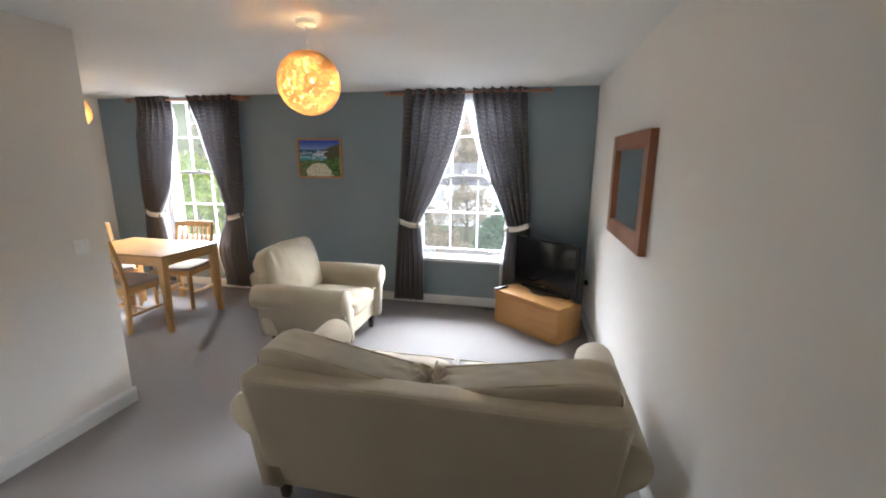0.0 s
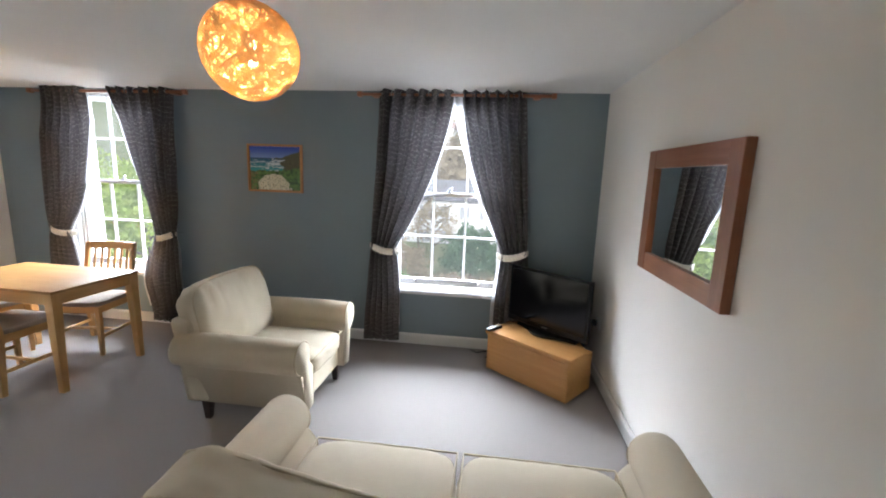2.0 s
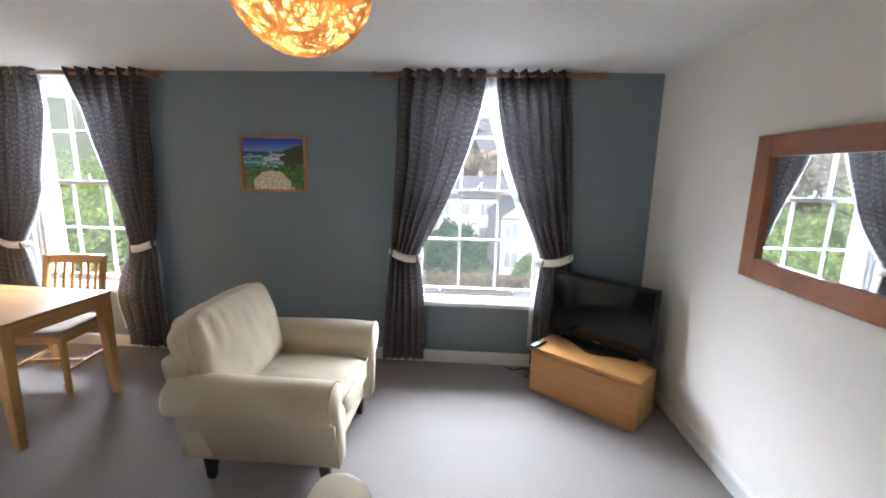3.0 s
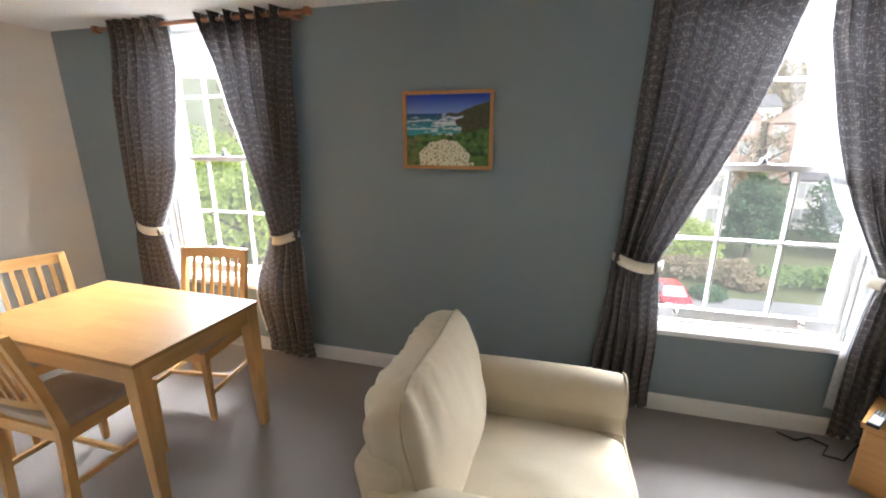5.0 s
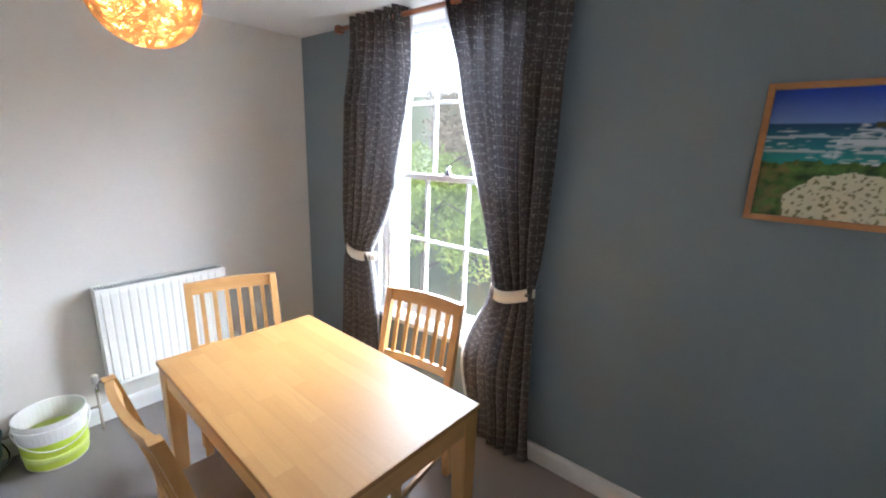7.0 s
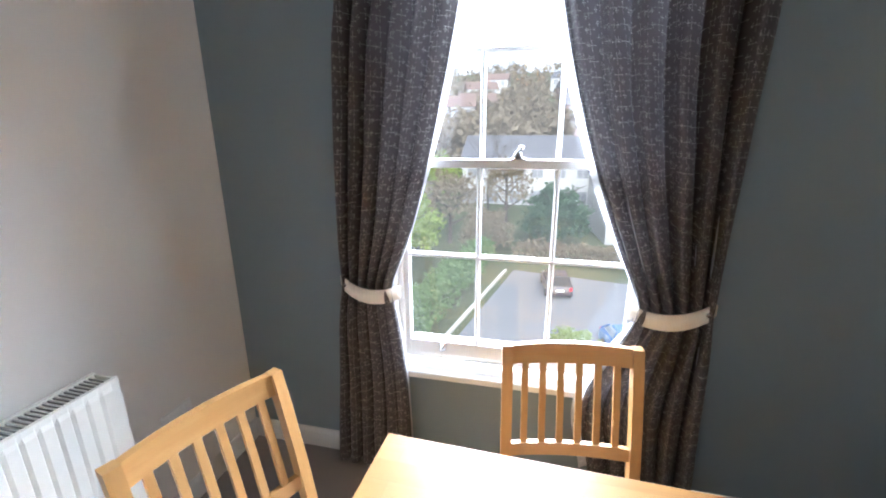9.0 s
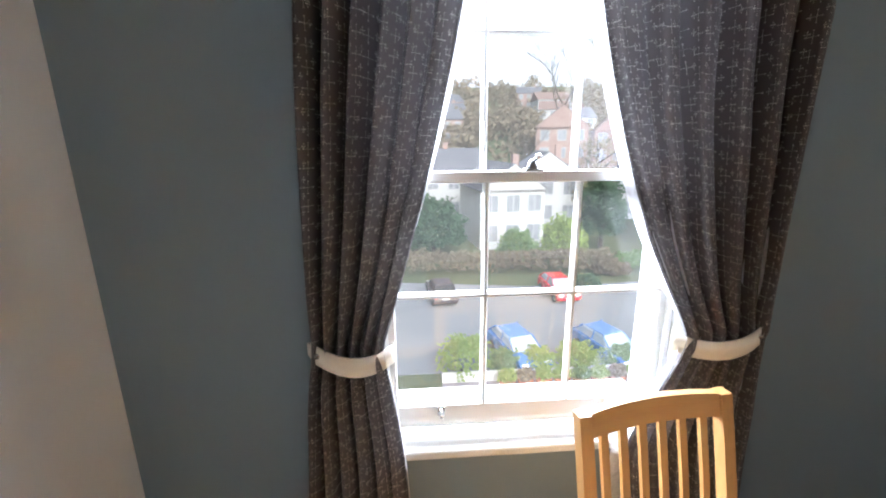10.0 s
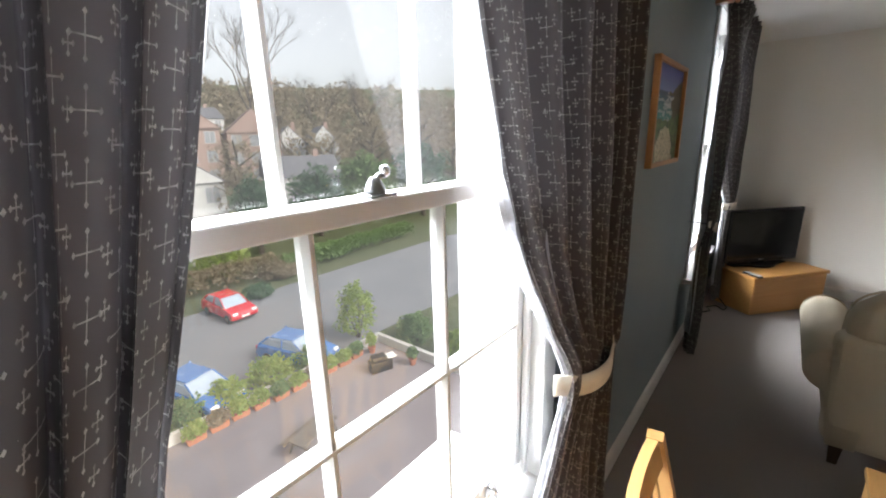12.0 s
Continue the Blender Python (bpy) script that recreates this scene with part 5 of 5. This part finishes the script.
def car(x, y, turn, paint, label, glass=None):
    """A small hatchback; its front points along local +x."""
    x, y = out(x, y)
    root = thing("car", pose(x, y, G + 0.03, 0, 0, turn), label, "car", "parked cars")

    def shell(side, half, shrink):
        bm = bmesh.new()
        l, r = [bm.verts.new((px, -half, pz)) for px, pz in side], [bm.verts.new((px, half, pz)) for px, pz in side]
        for i in range(len(side)):
            j = (i + 1) % len(side)
            bm.faces.new((l[i], l[j], r[j], r[i]))
        bm.faces.new(l[::-1])
        bm.faces.new(r)
        for v in bm.verts:
            if v.co.z > 0.9:
                v.co.y *= shrink
        bmesh.ops.bevel(bm, geom=bm.edges[:], offset=0.05, segments=2, affect="EDGES")
        return bm

    body = part("body", shell([(-1.95, 0.30), (1.90, 0.28), (1.98, 0.55), (1.85, 0.74), (1.0, 0.90), (-1.85, 0.95), (-2.0, 0.60)], 0.86, 1.0), paint, root, smooth=False)
    part("cabin_glass", shell([(1.02, 0.88), (0.30, 1.36), (-1.25, 1.40), (-1.86, 0.93)], 0.79, 0.84), glass or SKY_PALE_GLASS, root, "dark tinted windows" if glass else "windows with a pale sky reflection in their colour")
    part("roof", block((-1.18, -0.60, 1.385), (0.28, 0.60, 1.43), 0.02), paint, root)
    for s in (-1, 1):
        part("pillar", tube([(0.98, s * 0.77, 0.92), (0.28, s * 0.645, 1.39)], 0.035, 5), paint, root)
        part("pillar", tube([(-1.84, s * 0.77, 0.95), (-1.22, s * 0.645, 1.41)], 0.05, 5), paint, root)
        part("pillar", tube([(-0.35, s * 0.785, 0.93), (-0.35, s * 0.66, 1.40)], 0.035, 5), paint, root)
        part("headlight", block((1.80, s * 0.62 - 0.16, 0.60), (1.95, s * 0.62 + 0.16, 0.74), 0.03), WHITE_PLASTIC, body)
        part("tail_light", block((-2.0, s * 0.70 - 0.10, 0.68), (-1.86, s * 0.70 + 0.10, 0.90), 0.02), RED_PAINT, body)
        for wx in (-1.25, 1.28):
            wheel = part("wheel", moved(lathe([(0.20, -0.09), (0.29, -0.09), (0.31, -0.05), (0.31, 0.05), (0.29, 0.09), (0.20, 0.09)], 18), pose(wx, s * 0.80, 0.31, 90)), TYRE, root)
            part("rim", moved(lathe([(0.02, -0.095), (0.19, -0.085), (0.19, 0.085), (0.02, 0.095)], 14), pose(wx, s * 0.80, 0.31, 90)), CHROME, wheel)
    part("number_plate", block((1.965, -0.26, 0.40), (1.99, 0.26, 0.51)), WHITE_PLASTIC, body)
    part("number_plate", block((-2.01, -0.26, 0.62), (-1.975, 0.26, 0.73)), WHITE_PLASTIC, body)
    return root


car(4.3, 24.6, -86, RED_PAINT, "small bright red hatchback parked by the hedge")
car(-2.05, 24.8, 96, DARK_PAINT, "dark plum hatchback parked in the yard", TYRE)
car(0.40, 18.1, -75, BLUE_PAINT, "blue car parked behind the terrace planters")
car(3.9, 17.95, -72, BLUE_PAINT, "blue car parked beside the tall shrub")

# kerb of the yard, terrace walls and planters
setting("kerb", prism([out(*q) for q in ((-6.75, 17.6), (-6.6, 17.6), (-4.8, 27.4), (-4.95, 27.4))], G, G + 0.14), STONE_EDGE, "pale stone kerb between yard and hedge", "kerb")
setting("terrace_wall", join(block((out(-2.6, 0)[0], out(0, 16.6)[1], G), (out(6.9, 0)[0], out(0, 16.75)[1], G + 0.5), 0.02), block((out(6.72, 0)[0], 9.0, G), (out(6.9, 0)[0], out(0, 16.6)[1], G + 0.5), 0.02)), STONE_EDGE, "low pale rendered wall round the terrace", "wall")
rnd = random.Random(11)
for k in range(10):
    px, py = out(-0.4 + k * 0.64, 16.3 + rnd.uniform(-0.08, 0.05))
    trough = thing("planter", pose(px, py, G + 0.05, 0, 0, rnd.uniform(-4, 4)), "terracotta trough planted with trailing greenery", "planter", "planters along the terrace wall")
    bm = block((-0.36, -0.16, 0), (0.36, 0.16, 0.26), 0.015)
    for v in bm.verts:
        if v.co.z < 0.1:
            v.co.x *= 0.9
            v.co.y *= 0.85
    part("trough", bm, TERRACOTTA, trough)
    part("plants", leaves(rnd, 620, (0, 0, 0.46), (0.52, 0.36, 0.44), 0.08), (LEAF_LIME, LEAF_BROWN, LEAF_LIME, LEAF_LIME, LEAF_MID)[k % 5], trough)
for px, py, h, leaf in ((5.95, 16.1, 0.9, LEAF_LIME), (6.25, 14.2, 0.7, LEAF_MID), (6.2, 12.6, 0.6, LEAF_LIME)):
    px, py = out(px, py)
    pot = thing("plant_pot", pose(px, py, G + 0.05), "round terracotta pot with a leafy plant", "plant pot", "pots on the terrace")
    part("pot", lathe([(0.13, 0), (0.20, 0.30), (0.22, 0.30), (0.22, 0.36), (0.18, 0.36), (0.17, 0.30)], 20), TERRACOTTA, pot)
    part("plant", leaves(rnd, 300, (0, 0, 0.36 + h * 0.4), (0.35, 0.35, h * 0.55), 0.09), leaf, pot)


def picnic_table():
    root = thing("picnic_table", pose(*out(1.55, 13.4), G + 0.05, 0, 0, 12), "weathered grey wooden picnic table with benches", "picnic table")
    for k in range(5):
        part("board", block((-0.9, -0.36 + k * 0.145, 0.72), (0.9, -0.225 + k * 0.145, 0.755), 0.004), WEATHERED, root)
    for s in (-1, 1):
        for k in range(2):
            part("bench_board", block((-0.9, s * 0.72 - 0.13 + k * 0.135, 0.43), (0.9, s * 0.72 - 0.005 + k * 0.135, 0.465), 0.004), WEATHERED, root)
        part("cross_beam", block((s * 0.62 - 0.03, -0.82, 0.37), (s * 0.62 + 0.03, 0.82, 0.43)), WEATHERED, root)
        part("top_beam", block((s * 0.62 - 0.03, -0.34, 0.66), (s * 0.62 + 0.03, 0.34, 0.72)), WEATHERED, root)
        for q in (-1, 1):
            part("leg", tube([(s * 0.68, q * 0.62, 0), (s * 0.68, q * 0.26, 0.72)], 0.045, 4), WEATHERED, root)


picnic_table()


def storage_box():
    root = thing("barbecue", pose(*out(5.3, 14.9), G + 0.05, 0, 0, -20), "grey lidded barbecue standing on the terrace", "barbecue")
    part("trolley", block((-0.55, -0.28, 0.0), (0.55, 0.28, 0.55), 0.03), BLACK, root)
    part("lid", block((-0.45, -0.26, 0.56), (0.30, 0.26, 0.80), 0.08, 3), BLACK, root)
    part("side_shelf", block((0.32, -0.24, 0.60), (0.78, 0.24, 0.64), 0.01), WHITE_PLASTIC, root)


storage_box()

GRN = "shrubs round the yard"
for i, (x, y, r, h, leaf, lab) in enumerate((
        (-1.75, 17.3, 1.15, 1.5, LEAF_LIME, "rounded yellow-green shrub beside the terrace"), (-0.2, 17.25, 0.7, 0.9, LEAF_MID, "low green shrub behind the terrace wall"),
        (2.4, 17.2, 0.9, 1.1, LEAF_LIME, "low yellow-green shrub behind the terrace wall"), (6.5, 17.6, 0.95, 2.6, LEAF_LIME, "tall yellow-green shrub by the lane"),
        (0.9, 17.15, 0.75, 1.0, LEAF_LIME, "low yellow-green shrub beside the parked cars"), (3.9, 17.1, 0.8, 1.0, LEAF_MID, "low green shrub beside the parked cars"),
        (7.7, 15.4, 0.9, 1.3, LEAF_MID, "green shrub outside the terrace wall"), (7.8, 13.2, 0.9, 1.1, LEAF_LIME, "spreading shrub outside the terrace wall"),
        (-2.6, 13.6, 0.75, 1.1, LEAF_MID, "clipped round green shrub on the terrace"), (-3.0, 11.8, 0.7, 1.4, LEAF_LIME, "yellowish shrub beside the terrace"),
        (6.7, 30.6, 1.9, 3.6, LEAF_LIME, "large yellow-green shrub behind the red car"), (3.6, 30.8, 1.6, 2.6, LEAF_MID, "green garden shrub before the white house"),
        (6.4, 25.9, 0.9, 0.7, LEAF_DARK, "low dark green shrub by the red car"), (9.0, 28.2, 1.4, 1.0, LEAF_BROWN, "brownish low shrub on the verge"),
        (-6.6, 31.4, 2.2, 3.2, LEAF_BROWN, "pale brown winter shrub"), (13.5, 29.5, 1.6, 1.1, LEAF_MID, "low green shrub on the verge"))):
    shrub(x, y, r, h, leaf, lab, 20 + i, z=G if y < 36 else None, n=2400 if y < 20 else 2400, size=0.085 if y < 20 else 0.16, group=GRN)


def hedge(x0, y0, x1, y1, w, h, leaf, label, seed):
    (x0, y0), (x1, y1), w, h = out(x0, y0), out(x1, y1), w * K, h * K
    rnd = random.Random(seed)
    bm = bmesh.new()
    length = math.hypot(x1 - x0, y1 - y0)
    for k in range(int(length / 1.2) + 1):
        t = k * 1.2 / length
        q = leaves(rnd, 330, (x0 + (x1 - x0) * t, y0 + (y1 - y0) * t, G + h * 0.45), (w * rnd.uniform(0.85, 1.15), w, h * rnd.uniform(0.5, 0.62)), 0.15)
        me = bpy.data.meshes.new("run")
        q.to_mesh(me)
        q.free()
        bm.from_mesh(me)
        bpy.data.meshes.remove(me)
    return tagged(part("hedge", bm, leaf), label, "hedge", kind="stuff")


hedge(-8.1, 15.5, -6.2, 28.0, 1.0, 2.3, LEAF_MID, "overgrown green hedge along the yard", 5)
hedge(-3.8, 29.0, 9.5, 28.6, 1.0, 1.7, LEAF_BROWN, "brownish hedge behind the parked cars", 6)
hedge(10.0, 28.4, 22.0, 29.5, 0.9, 1.5, LEAF_MID, "green hedge along the lane", 7)

tree(-2.0, 33.6, 4.6, 2.7, LEAF_DARK, "broad dark evergreen tree before the white house", 41, 4800, 0.20)
tree(11.2, 34.6, 6.0, 2.1, LEAF_DARK, "dark evergreen tree beside the lane", 42, 4500, 0.20)
tree(17.5, 36.0, 6.5, 3.2, LEAF_DARK, "dark evergreen tree above the lane", 43, 4200, 0.22)
tree(23.5, 36.5, 7.0, 3.6, LEAF_MID, "leafy tree above the lane", 44, 4200, 0.22)
tree(29.0, 34.0, 8.0, 4.0, LEAF_DARK, "tall dark evergreen beside the lane", 45, 4200, 0.24)
tree(-9.5, 33.0, 5.5, 3.0, LEAF_BROWN, "bare brownish tree beyond the hedge", 46, 1500, 0.2)
tree(-14.0, 27.0, 6.0, 3.4, LEAF_MID, "green tree beyond the hedge", 47, 5000, 0.15)
tree(-12.0, 19.5, 6.5, 3.2, LEAF_LIME, "green tree seen past the curtain", 48, 6000, 0.12)
for i, (x, y, h, r, leaf) in enumerate(((-16.0, 19.0, 7.6, 3.6, LEAF_LIME), (-20.5, 24.0, 8.4, 4.0, LEAF_LIME), (-17.0, 30.0, 8.0, 3.8, LEAF_LIME), (-26.0, 28.0, 9.0, 4.6, LEAF_LIME), (-23.0, 17.0, 8.2, 4.2, LEAF_LIME), (-10.5, 24.5, 5.2, 2.6, LEAF_LIME), (-32.0, 22.0, 9.5, 5.0, LEAF_LIME), (-13.0, 38.0, 7.0, 3.6, LEAF_LIME))):
    tree(x, y, h, r, leaf, "leafy green tree west of the yard", 110 + i, 5000, 0.17)
for i, (x, y, h) in enumerate(((28.0, 66.0, 24.0), (20.5, 70.0, 21.0), (36.0, 62.0, 15.0), (9.0, 50.0, 10.0), (24.5, 52.0, 11.0), (44.0, 60.0, 17.0), (-8.0, 44.0, 9.0))):
    bare_tree(x, y, h, "tall leafless winter tree on the hillside", 60 + i)

for i, (x, y, h, r) in enumerate(((13.0, 41.0, 6.5, 2.6), (6.5, 42.5, 6.0, 2.4), (16.5, 48.0, 8.0, 3.2), (27.5, 47.0, 8.0, 3.6), (33.0, 46.0, 9.0, 4.0), (40.0, 44.0, 9.5, 4.2), (-6.0, 40.0, 6.0, 2.8), (37.0, 36.0, 8.0, 4.0))):
    tree(x, y, h, r, LEAF_BROWN, "brown twiggy winter tree between the houses", 90 + i, 1100, 0.2)

house(3.9, 38.6, 5.2, 7, 4.6, 2.0, 6, RENDER_W, SLATE_ROOF, 3, 2, "white rendered house with a slate roof", True, z=G)
house(-3.5, 50.0, 15, 8, 5.2, 2.2, 0, RENDER_W, SLATE_ROOF, 7, 2, "long white terrace under a grey slate roof", False, z=G + 0.3)
house(9.5, 45.0, 6, 7, 4.6, 2.2, -8, RENDER_W, SLATE_ROOF, 3, 2, "white rendered house behind the evergreen", True)
house(21.0, 44.0, 7, 6, 4.0, 2.0, -22, RENDER_W, SLATE_ROOF, 4, 2, "white house half hidden by trees", False)
house(17.2, 62.0, 6.5, 8, 6.6, 2.8, -16, BRICK_RED, TILE_ROOF, 3, 3, "tall red brick gabled house", True)
house(24.0, 59.5, 6.0, 8, 6.2, 2.8, -20, BRICK_RED, TILE_ROOF, 3, 3, "red brick house with a pale gable", True)
house(30.0, 61.0, 4.2, 7, 4.2, 2.4, -25, RENDER_W, SLATE_ROOF, 2, 2, "white gabled house on the hillside", True)
house(34.2, 59.0, 4.2, 7, 4.2, 2.4, -25, RENDER_W, SLATE_ROOF, 2, 2, "white gabled house beside its twin", True)
rnd = random.Random(77)
for k in range(16):
    row = k % 4
    x, y = -46 + (k // 4) * 26 + rnd.uniform(-3, 3), 86 + row * 17 + rnd.uniform(-4, 4)
    house(x, y, rnd.uniform(6, 10), 7, rnd.uniform(3.6, 5.0), 2.2, rnd.uniform(-20, 20), rnd.choice((RENDER_W, RENDER_W, RENDER_W, BRICK_RED)), rnd.choice((SLATE_ROOF, TILE_ROOF)), 3, 2, "distant hillside house among trees", False, k % 3 == 0)
bm = bmesh.new()
for k in range(1000):
    a = rnd.uniform(-0.75, 1.25)
    dist = rnd.uniform(76, 235)
    x, y = dist * math.sin(a), 8 + dist * math.cos(a)
    q = leaves(rnd, 70, (x, y, ground_height(x, y) + 2.2), (rnd.uniform(3, 6), rnd.uniform(3, 6), rnd.uniform(4, 8)), 0.8)
    me = bpy.data.meshes.new("clump")
    q.to_mesh(me)
    q.free()
    bm.from_mesh(me)
    bpy.data.meshes.remove(me)
tagged(part("far_woods", bm, LEAF_BROWN), "brownish winter woods on the hillside", "woods", kind="stuff")
